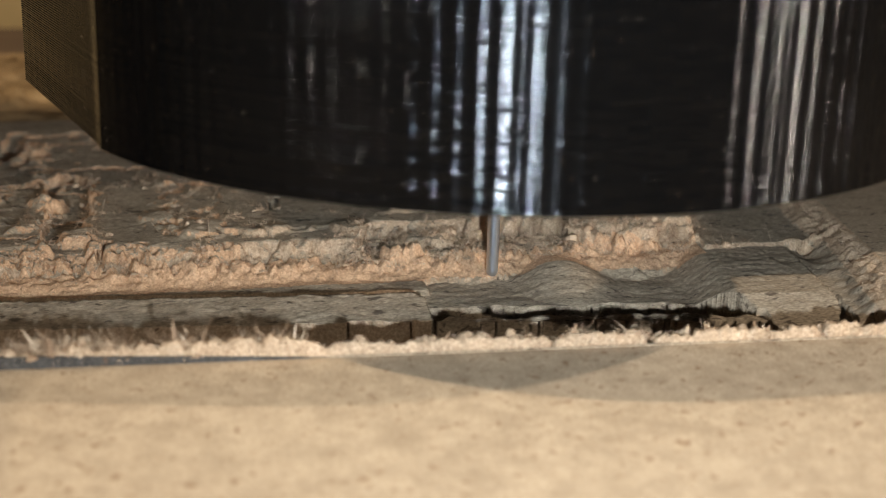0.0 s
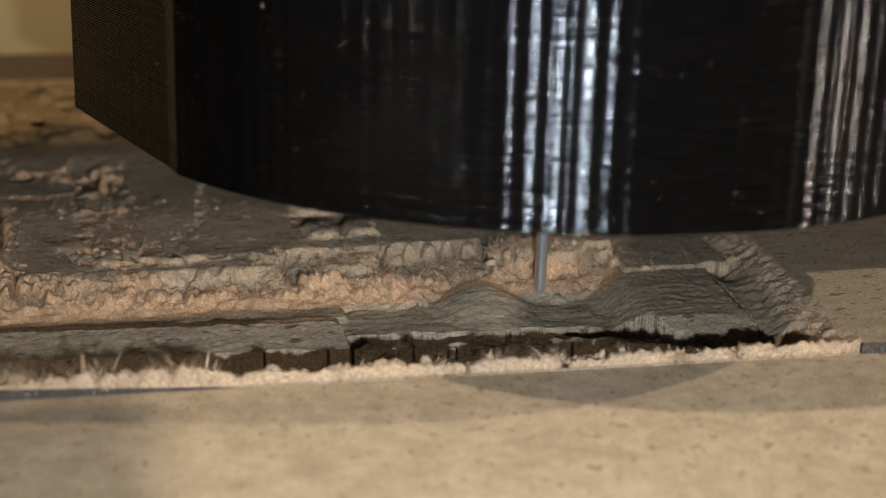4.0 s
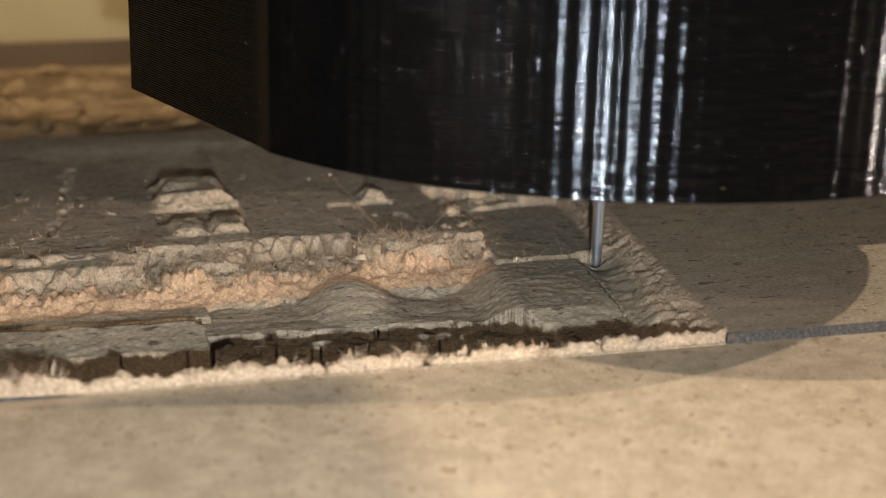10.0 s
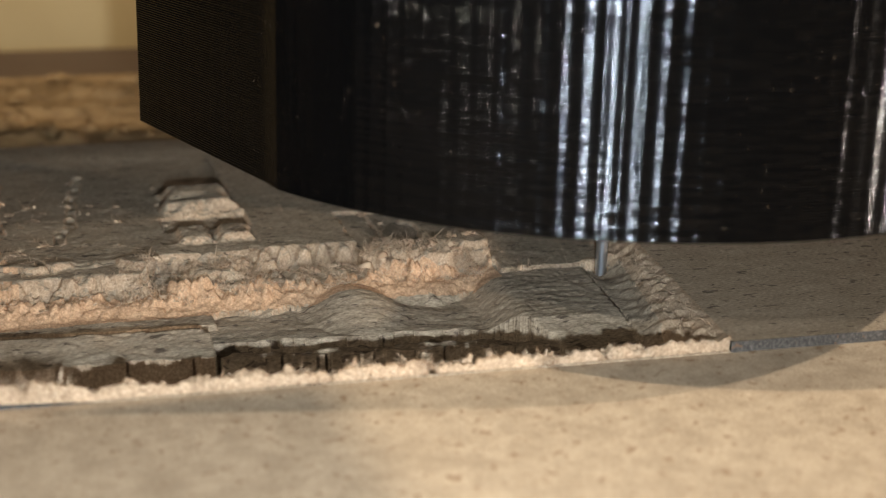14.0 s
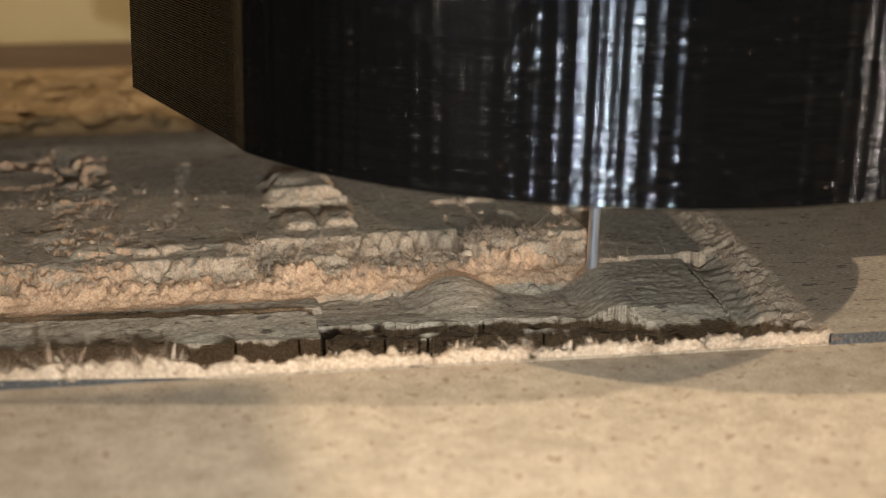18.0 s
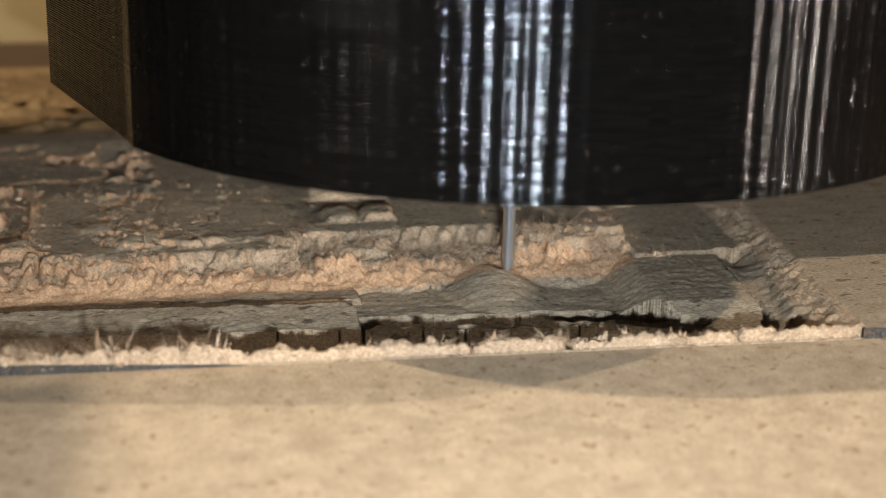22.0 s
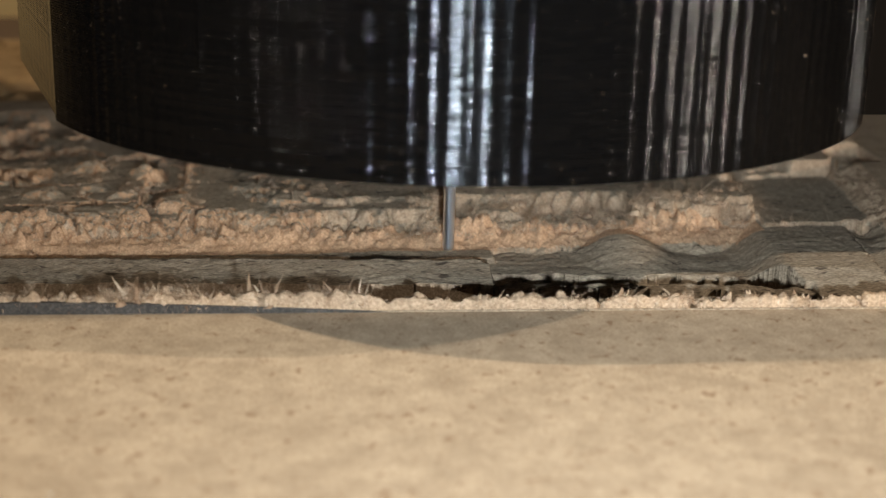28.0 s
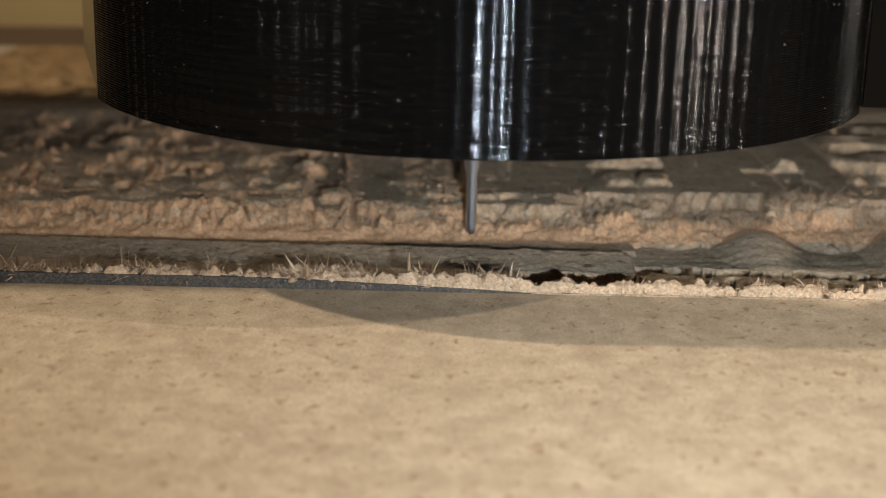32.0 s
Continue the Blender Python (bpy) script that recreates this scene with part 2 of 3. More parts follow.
def carving(x, y):
    """Height of the carved relief in millimetres over the board's face, on grids x, y in millimetres."""
    w = y + 0.085 * (x + 4)
    v = y - edge_y(x)
    n1 = field(1, 60, 50, x, y, 9.0, 7.0)
    n2 = field(2, 120, 90, x, y, 3.6, 2.6)
    n3 = field(5, 300, 200, x, y, 1.4, 1.0)
    # finished band: hollow, mound, ramp and shelf
    z = -5.3 + 0.3 * n1
    z = np.maximum(z, -6.0 + 3.3 * np.exp(-(((x - 15.0) / 5.8) ** 2) - (((y - 35.5) / 8.5) ** 2)))
    z = np.maximum(z, -5.2 + 2.6 * smooth(28.5, 34.0, x + 0.09 * (35 - y)))
    z = z - 0.30 * np.clip(22.5 - w, 0, 14) * smooth(29, 33, x)
    contour = 0.19
    z = z + 0.07 * n2 + 0.03 * n3 + 0.04 * field(12, 300, 300, x, y, 1.3, 0.6)
    ripple = 0.035 * field(51, 500, 700, x, y + 0.5 * n2, 2.2, 0.62) + 0.03 * field(52, 700, 900, x, y, 0.9, 0.4)
    stepped = np.floor(z / contour) * contour + contour * smooth(0.45, 1.0, z / contour - np.floor(z / contour))
    steep = np.exp(-((x - 27.0) / 5.5) ** 2)
    z = np.where(x > -2, z + (stepped - z) * steep + ripple, z)
    # shadowed trench behind the front lip
    step = 26.9 - 2.8 * smooth(24, 33, x) - 14.0 * smooth(30.5, 37.0, x) + 0.3 * n2 + 0.25 * n3
    z = np.where((w < step) & (x > -3.2) & (x < 43.5), -18.0, z)
    rib = (x > -3.6) & (x < 34) & (np.abs(w - 20.3 + 1.6 * smooth(22, 34, x) - 0.25 * n3) < 0.95)
    z = np.where(rib, -4.35 + 0.2 * n3, z)
    # long bar, the slot behind it and the shelf
    left = x < -3.2
    z = np.where(left, -18.0, z)
    end = np.clip(w - 25.2, 0, 2)
    on_bar = (x < -3.5 - 0.5 * end * end) & (w > 20.2 + 0.25 * n3) & (w < 26.9)
    z = np.where(on_bar, -3.1 - 0.17 * (26.9 - w) + 0.06 * n3, z)
    z = np.where((x < -2.2) & (w >= 31.6), -4.5 + 0.12 * n2, z)
    z = np.where((x >= -3.4) & (x < 2.0) & (w >= 26.9) & (w < 31.6), -5.2, z)
    # rough stock behind the cutter's line: torn slope, then stepped tops
    lip = 35.4 + 0.8 * n2 + 0.4 * n3 - 1.6 * np.exp(-(((x - 23) / 4.0) ** 2))
    n = n1 + 0.22 * n2 + 0.10 * n3
    f1, f2 = smooth(-0.50, -0.22, n), smooth(0.18, 0.42, n)
    ruin = np.maximum(4 * f1 * (1 - f1), 4 * f2 * (1 - f2))
    n4 = field(18, 500, 400, x, y, 0.75, 0.7)
    top = -2.3 + 1.5 * f1 + 0.75 * f2 + 0.06 * n2 + ruin * (0.45 * n3 + 0.40 * n4 + 0.5 * np.maximum(0, n2))
    # far stock: flat dark patches between torn, lumpy chunks
    far = field(31, 160, 120, x, y, 6.5, 11.0) + 0.35 * n2 + 0.15 * n3
    g1 = smooth(-0.32, -0.02, far)
    shred = 4 * g1 * (1 - g1)
    rag = np.where(far > 0.35, -0.75 + 0.05 * n2, np.where(far < -0.30, -1.7 + 0.15 * n2, -1.5 + 0.9 * g1)) + shred * (0.35 + 0.75 * n3 + 0.65 * n4 + 0.6 * np.maximum(0, n2))
    mix_in = smooth(-24, -30, x + n2)
    top = top * (1 - mix_in) + rag * mix_in
    split = np.abs(field(21, 160, 300, x + 2.5 * n2, y + 1.5 * n2, 11.0, 8.0) + 0.12 * n3)
    top = top - 2.0 * (split < 0.06) * (n1 > -0.6)
    torn = -4.7 + 1.3 * smooth(0, 3.2, y - lip) + 0.22 * n3 + 0.25 * n2
    edge = lip + 5.2 + 1.2 * n1
    n5 = field(71, 900, 800, x, y, 0.45, 0.42)
    e = smooth(-2.8, 2.4, y - edge + 0.6 * n3 + 0.6 * n4 + 1.6 * n2 + 0.5 * n5)
    stock = torn * (1 - e) + top * e + 2.0 * e * (1 - e) * (0.35 * n3 + 0.6 * n4 + 0.5 * n5) + 0.16 * (1 - e) * (n4 + n5)
    z = np.where((y > lip) & (x < 34.5 + 0.5 * n2), np.maximum(stock, z), z)
    z = np.where((y > 36.6 + 0.08 * n3) & (x >= 34.5 + 0.5 * n2), -2.15 + 0.06 * n2 + 1.0 * smooth(60, 61, y + 2 * n2), z)
    known = (x > -26 + n2) & (x < 33)
    z = np.where(known & (y > 47), np.where(x < 6.2, -0.62, -0.42) + 0.04 * n2, z)
    z = np.where((x > 18.2 + 0.3 * n3) & (x < 27 + n2) & (y > 44.5) & (y < 62), -0.95 + 0.05 * n2, z)
    z = np.where((x > -8.6) & (x < 17.8) & (y > 40.0) & (y < 47.5), -2.75 + 0.45 * n3 + 0.3 * n2, z)
    # ledge, stacked steps and lumps
    z = brick(z, x, y, -25.5 + n2, -9.0, 41.3 + 0.25 * n3, 56.0, -0.85, 1.0)
    z = brick(z, x, y, -4.2 + 0.6 * n3, 3.4 + n3, 40.8 + 0.4 * n3, 46.5, -1.35 + 0.25 * n2, 1.0)
    z = brick(z, x, y, -7.6, 4.9, 45.9 + 0.15 * n3, 52.5, -1.35)
    for i in range(3):
        z = brick(z, x, y, -7.6 + 4.1 * i, -3.75 + 4.1 * i, 46.6 + 0.25 * i, 52.5, -0.35 - 0.3 * (i > 0))
    for i in range(2):
        z = brick(z, x, y, -4.0 + 5.1 * i, 0.85 + 5.1 * i, 51.6, 58.0, 0.35 + 0.1 * i, 0.7)
    for i in range(5):
        z = brick(z, x, y, 4.7 + 2.56 * i, 7.3 + 2.56 * i, 45.0 + 0.2 * i + 0.15 * (i % 2), 51.0, -0.52 + 0.14 * (i % 2), 0.6)
    z = np.where((x > -5) & (x < 6.5) & (y > 58.3) & (y < 65.6), -1.15 + 0.08 * n3, z)
    z = brick(z, x, y, -4.4 + n2, 6.0 + n2, 65.4 + 0.5 * n3, 77.0, 1.3 + 0.5 * n2, 1.6)
    z = brick(z, x, y, 23.2, 26.8 + 0.4 * n2, 61.8, 66.0, 1.1, 1.2)
    z = brick(z, x, y, 24.6, 29.6 + 0.5 * n3, 39.0 + 0.6 * n3, 46.5, -0.45 + 0.4 * n3, 1.0)
    z = brick(z, x, y, 20.0 + n3, 24.0, 43.0 + n3, 47.0, -0.9, 0.7)
    z = brick(z, x, y, -31.5 + n2, -25.0, 44.2 + 0.5 * n3, 51.0, 0.1 + 0.3 * n2, 1.4)
    for i in range(13):
        px, py = -33.0 - 6.5 * i + 3.0 * math.sin(5 * i), 42.5 + 34.0 * abs(math.sin(2.31 * i + 1)) ** 1.5
        tall = 0.5 + 0.5 * math.sin(3.7 * i)
        z = brick(z, x, y, px - 1.2 - 1.6 * tall + 0.7 * n3, px + 1.1 + 1.5 * tall + n2, py + 0.5 * n3, py + 2.0 + 2.5 * tall, -0.5 + 1.1 * tall + 0.5 * n2 + 0.3 * n4, 1.5)
    for i in range(9):
        px, py = -34.0 - 7.3 * i + 2.0 * math.sin(5 * i), 43.5 + 9.0 * abs(math.sin(2.3 * i + 1))
        z = brick(z, x, y, px - 2.6 + 0.7 * n3, px + 2.4 + n2, py + 0.5 * n3, py + 5.0, 0.0 + 0.3 * n2, 1.3)
    rub = (x > 33) & (x < 60) & (y > 60 + n2) & (y < 92)
    z = np.where(rub, np.where(n > 0.1, 0.3 + 0.5 * n2, -1.6 + 0.5 * n3), z)
    groove = np.abs(x + 17.0 - 0.10 * (y - 70) - 0.9 * n2) < 0.8
    z = np.where(groove & (y > 56) & (y < 92), z - 0.30 + 0.5 * n3, z)
    seam = np.abs(x - 22.4 - 0.25 * n3) < 0.22
    z = np.where(seam & (y > 46) & (y < 80), z - 0.6, z)
    # fluted curl at the far left
    cy = 42.0 + 0.004 * (x + 80) ** 2 * (x > -80)
    curl = np.exp(-((y - cy + 1.8) / 1.3) ** 2) * smooth(-82, -78, x) * smooth(-57, -60, x)
    z = z + curl * (0.75 + 0.12 * np.cos(x * 5.5) * (y < cy))
    # wall on the right: a scalloped fillet at its foot, then the torn slope up to the uncut face
    behind = smooth(36.0, 37.0, y + 0.3 * n3)
    foot = (41.0 + 0.12 * y) * (1 - behind) + (48.4 + 0.12 * (y - 35)) * behind
    tan_x = (41.9 + 0.22 * y) * (1 - behind) + foot * behind + 0.25 * n3
    head_x = 47.2 + 0.15 * y + 0.35 * n3
    t1 = np.clip((x - foot) / np.maximum(tan_x - foot, 0.3), 0, 1)
    t2 = np.clip((x - tan_x) / (head_x - tan_x), 0, 1)
    shaggy = 0.28 * n2 + 0.34 * field(13, 300, 300, x, y, 0.9, 1.7) + 0.26 * field(14, 400, 400, x, y, 0.5, 0.6)
    scallop = 0.10 * np.sin(1.9 * (y + 1.2 * (x - foot)) + 1.5 * n2)
    low = np.where(behind > 0.5, -2.2, -2.95)
    rise = low + (1.1 * t1 ** 2.2 + scallop * t1) * (1 - behind)
    slope_z = rise + (0.0 - rise) * t2 ** 0.85 + np.sin(np.pi * t2) * shaggy
    z = np.where((x > foot) & ~rub, np.where(t2 < 1, slope_z, 0.0), z)
    knob = ((x - 46.4 + 0.3 * n3) / 1.1) ** 2 + ((y - 36.9) / 1.0) ** 2
    z = np.where(knob < 1, np.maximum(z, -2.4 + 0.6 * np.sqrt(1 - np.minimum(knob, 1)) + 0.15 * n3), z)
    crease = np.abs(x - foot - 0.15 * n3) < 0.16
    z = np.where(crease & (y > 9) & (y < 34.5), z - 0.45, z)
    z = np.where((x > foot) & (x < 44.6) & (y < 10.5 + n3), np.minimum(z, -3.0 - 0.9 * (10.5 - y)), z)
    back = 103 + n1
    z = np.where(y > 97, z + (0.0 - z) * smooth(97, 106, y), z)
    # torn front lip
    ragged = 0.7 * n2 + 1.0 * n3 + 0.7 * field(6, 500, 200, x, y, 0.6, 0.8) + 0.8 * field(61, 900, 400, x, y, 0.36, 0.4)
    lip_in = 2.2 - 1.0 * smooth(-26, -15, x) + 0.7 * n2 + 0.5 * n3
    inside = x < head_x
    z = np.where((v < lip_in) & inside, np.maximum(0.28 - 0.25 * smooth(-26, -15, x) + (0.55 - 0.22 * smooth(-26, -15, x)) * ragged - 0.25 * (1 - smooth(0, 0.6, v)), z * smooth(lip_in - 0.5, lip_in, v) - 0.6), z)
    # fine relief
    cut = (x < head_x) & (y < back)
    fine = 0.06 * field(3, 400, 300, x, y, 0.8, 0.6) + 0.065 * field(4, 700, 500, x, y, 0.42, 0.36)
    z = z + np.where((x < head_x) & (y < back), fine, 0.05 * fine)
    z = z - 0.9 * np.exp(-(((x - 47.2) / 1.5) ** 2) - (((y - 33.6) / 2.6) ** 2)) * (y < 36.4)
    z = np.where((x - 47.5) ** 2 + (y - 35.6) ** 2 < 0.9, -12.5, z)
    return z


board = thing("work_board", "tan fibreboard panel with a half-finished carved relief", "board")
STEP = 0.24
nx, ny = int((X1 - X0) / STEP) + 1, int(Y1 / STEP) + 1
gx, gs = np.meshgrid(np.linspace(X0, X1, nx), np.linspace(0, 1, ny), indexing="ij")
gy = edge_y(gx) + gs * (Y1 - edge_y(gx))
gz = carving(gx, gy)
gy[:, 0] = gy[:, 1] - 0.25
gz[:, 0] = np.where(gx[:, 0] < 47.0, -4.0, gz[:, 0])


def grid_mesh(name, co, mats, index):
    """A mesh of quads over a grid of points, with a material index for each quad."""
    a, b = co.shape[:2]
    k = np.arange(a * b).reshape(a, b)
    quads = np.stack([k[:-1, :-1], k[1:, :-1], k[1:, 1:], k[:-1, 1:]], -1).reshape(-1, 4)
    me = bpy.data.meshes.new(name)
    me.vertices.add(a * b)
    me.vertices.foreach_set("co", co.astype(np.float32).ravel())
    me.loops.add(quads.size)
    me.loops.foreach_set("vertex_index", quads.astype(np.int32).ravel())
    me.polygons.add(len(quads))
    me.polygons.foreach_set("loop_start", np.arange(0, quads.size, 4, dtype=np.int32))
    for m in mats:
        me.materials.append(m)
    me.polygons.foreach_set("material_index", index.astype(np.int32).ravel())
    me.update(calc_edges=True)
    me.validate()
    return me


slope = np.maximum(np.abs(np.diff(gz, axis=0))[:, :-1], np.abs(np.diff(gz, axis=1))[:-1, :]) / STEP
cx, cyy, cz = gx[:-1, :-1], gy[:-1, :-1], gz[:-1, :-1]
fresh = slope > 0.9
fresh &= ~((cyy - edge_y(cx) > 3.2) & (cyy < 35.0) & (cx > -4))
fresh |= (cyy - edge_y(cx) < 2.6) & (cx < 47)
fresh |= (cx > np.where(cyy < 35, 42.0 + 0.22 * cyy, 48.6 + 0.12 * (cyy - 35))) & (cx < 47.3 + 0.15 * cyy) & (cyy < 62)
fresh |= (cx - 46.4) ** 2 + (cyy - 36.9) ** 2 < 1.3
fresh &= ~((cx < -3) & (cyy + 0.085 * (cx + 4) > 20.6) & (cyy + 0.085 * (cx + 4) < 26.5))
index = fresh.astype(int)
index[fresh & (cx < -24) & (cyy > 40)] = 2
index[(cyy > 35.0) & (cyy < 39.6) & (cx < 34) & (cz > -4.7)] = 2
me = grid_mesh("carved_relief", np.stack([gx, gy, gz], -1) * MM, (MDF_SKIN, MDF_CUT, MDF_TORN), index)
relief = new("carved_relief", me)
relief.parent = board

part("board_side", slab([(X1, edge_y(X1)), (450, edge_y(450)), (450, 180), (X1, 180)], -30, 0), MDF_SKIN, board)
part("board_side", slab([(-450, edge_y(-450)), (X0, edge_y(X0)), (X0, 180), (-450, 180)], -30, 0), MDF_SKIN, board)
bx, by = np.meshgrid(np.linspace(X0, X1, 240), np.linspace(Y1, 180, 110), indexing="ij")
hump = field(41, 60, 40, bx, by, 11.0, 9.0) + 0.5 * field(42, 150, 90, bx, by, 3.6, 3.0)
bz = 1.5 * smooth(0.05, 0.75, hump) + 0.9 * smooth(0.0, 0.4, hump) * field(43, 300, 200, bx, by, 1.7, 1.5) - 0.7 * smooth(-0.2, -0.7, hump)
bz = bz * smooth(0, 5, by - Y1) * smooth(180, 172, by)
back_face = new("board_back", grid_mesh("board_back", np.stack([bx, by, bz], -1) * MM, (MDF_WORN,), np.zeros((239, 109))))
back_face.parent = board
part("board_edge", slab([(X0, edge_y(X0) - 0.02), (47.2, edge_y(47.2) - 0.02), (47.2, edge_y(47.2) + 0.3), (X0, edge_y(X0) + 0.3)], -30, -1.08), MDF_SKIN, board)
part("board_edge", slab([(47.2, edge_y(47.2) - 0.06), (450, edge_y(450) - 0.06), (450, edge_y(450) + 0.1), (47.2, edge_y(47.2) + 0.1)], -30, -0.012), MDF_EDGE, board, "dark front edge")
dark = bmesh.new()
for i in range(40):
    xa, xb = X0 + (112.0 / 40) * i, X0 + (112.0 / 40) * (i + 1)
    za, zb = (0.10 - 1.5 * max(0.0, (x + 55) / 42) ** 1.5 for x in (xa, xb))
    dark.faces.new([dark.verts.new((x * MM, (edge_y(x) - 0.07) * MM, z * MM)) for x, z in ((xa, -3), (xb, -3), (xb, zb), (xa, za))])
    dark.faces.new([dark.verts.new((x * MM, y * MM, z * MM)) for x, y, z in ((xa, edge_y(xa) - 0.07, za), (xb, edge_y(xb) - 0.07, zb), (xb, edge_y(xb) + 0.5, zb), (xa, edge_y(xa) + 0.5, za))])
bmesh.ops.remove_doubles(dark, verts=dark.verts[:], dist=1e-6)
part("board_edge", dark, MDF_EDGE, board, "dark front edge")


def blades(name, roots, size, rng, mat, parent, lean=(0, -0.3, 1.0), wild=0.8, thick=0.07):
    """Torn wood fibres: thin bent three-sided spikes standing on the given roots (millimetres)."""
    verts, faces = [], []
    for root in roots:
        d = np.array(lean) + rng.normal(0, wild, 3) * np.array((1, 1, 0.5))
        d /= np.linalg.norm(d)
        bend = rng.normal(0, 0.8, 3)
        length, th = size * rng.lognormal(0, 0.5), thick * rng.uniform(0.5, 1.5)
        side = np.cross(d, (0.3, 0.2, 0.9))
        side /= np.linalg.norm(side)
        other = np.cross(d, side)
        base = len(verts)
        for s, wdt in ((0.0, 1.0), (0.4, 0.8), (0.75, 0.5)):
            c = np.array(root) + d * length * s + bend * length * 0.45 * s * s
            for q in range(3):
                verts.append(c + th * wdt * (math.cos(2.1 * q) * side + math.sin(2.1 * q) * other))
        verts.append(np.array(root) + d * length + bend * length * 0.45)
        for r in (0, 3):
            for q in range(3):
                faces.append((base + r + q, base + r + (q + 1) % 3, base + r + 3 + (q + 1) % 3, base + r + 3 + q))
        for q in range(3):
            faces.append((base + 6 + q, base + 6 + (q + 1) % 3, base + 9))
    me = bpy.data.meshes.new(name)
    me.from_pydata((np.array(verts) * MM).tolist(), [], faces)
    me.materials.append(mat)
    ob = new(name, me)
    ob.parent = parent
    return tagged(ob, kind="stuff")


rng = np.random.default_rng(7)


def on_relief(x, y):
    i = int((x - X0) / (X1 - X0) * (nx - 1))
    j = int((y - edge_y(x)) / (Y1 - edge_y(x)) * (ny - 1))
    return float(gz[min(max(i, 0), nx - 1), min(max(j, 0), ny - 1)])


def scatter(n, x0, x1, y0, y1):
    xs, ys = rng.uniform(x0, x1, n), rng.uniform(y0, y1, n)
    zs = carving(xs[None, :], ys[None, :])[0]
    return np.stack([xs, ys, zs - 0.1], -1)


# torn clumps on the front lip: a crumpled lump with fibres
def clump(name, centre, size, n, parent, lean=(0, -0.2, 0.8)):
    """A tuft of torn fibre round a crumpled core; millimetres."""
    verts, faces = [], []
    c = np.array(centre)
    for _ in range(max(2, n // 9)):
        o = c + rng.normal(0, 0.5, 3) * (size * 1.3, size * 0.5, size * 0.25)
        r = size * rng.uniform(0.08, 0.21) * np.array((1.6, 0.9, 0.8))
        k = len(verts)
        ring = 6
        for lev, rad in ((-0.8, 0.7), (0.0, 1.0), (0.7, 0.7)):
            for q in range(ring):
                a_ = 2 * math.pi * q / ring
                verts.append(o + r * (rad * math.cos(a_), rad * math.sin(a_), lev) * rng.uniform(0.25, 1.6, 3))
        verts.append(o + r * (0, 0, rng.uniform(0.9, 1.9)))
        for lv in (0, ring):
            for q in range(ring):
                p = (q + 1) % ring
                faces.append((k + lv + q, k + lv + p, k + lv + ring + p, k + lv + ring + q))
        for q in range(ring):
            faces.append((k + 2 * ring + q, k + 2 * ring + (q + 1) % ring, k + 3 * ring))
    for _ in range(n):
        d = np.array(lean) + rng.normal(0, 0.8, 3)
        d /= np.linalg.norm(d)
        side = np.cross(d, (0.3, 0.2, 0.9))
        side /= np.linalg.norm(side)
        other = np.cross(d, side)
        bend = rng.normal(0, 1.3, 3)
        root = c + rng.normal(0, 0.4, 3) * (size, size * 0.4, size * 0.3)
        length, th = min(2.0, 0.62 * size * rng.lognormal(0.0, 0.5)), rng.uniform(0.018, 0.04)
        k = len(verts)
        for s_, wd in ((0.0, 1.0), (0.35, 0.9), (0.7, 0.6)):
            o = root + d * length * s_ + bend * length * 0.5 * s_ * s_
            for q in range(3):
                verts.append(o + th * wd * (math.cos(2.1 * q) * side + math.sin(2.1 * q) * other))
        verts.append(root + d * length + bend * length * 0.5)
        for r_ in (0, 3):
            for q in range(3):
                faces.append((k + r_ + q, k + r_ + (q + 1) % 3, k + r_ + 3 + (q + 1) % 3, k + r_ + 3 + q))
        for q in range(3):
            faces.append((k + 6 + q, k + 6 + (q + 1) % 3, k + 9))
    me = bpy.data.meshes.new(name)
    me.from_pydata((np.array(verts) * MM).tolist(), [], faces)
    me.materials.append(FIBRE)
    me.polygons.foreach_set("use_smooth", np.ones(len(me.polygons), dtype=bool))
    ob = new(name, me)
    ob.parent = parent
    return ob


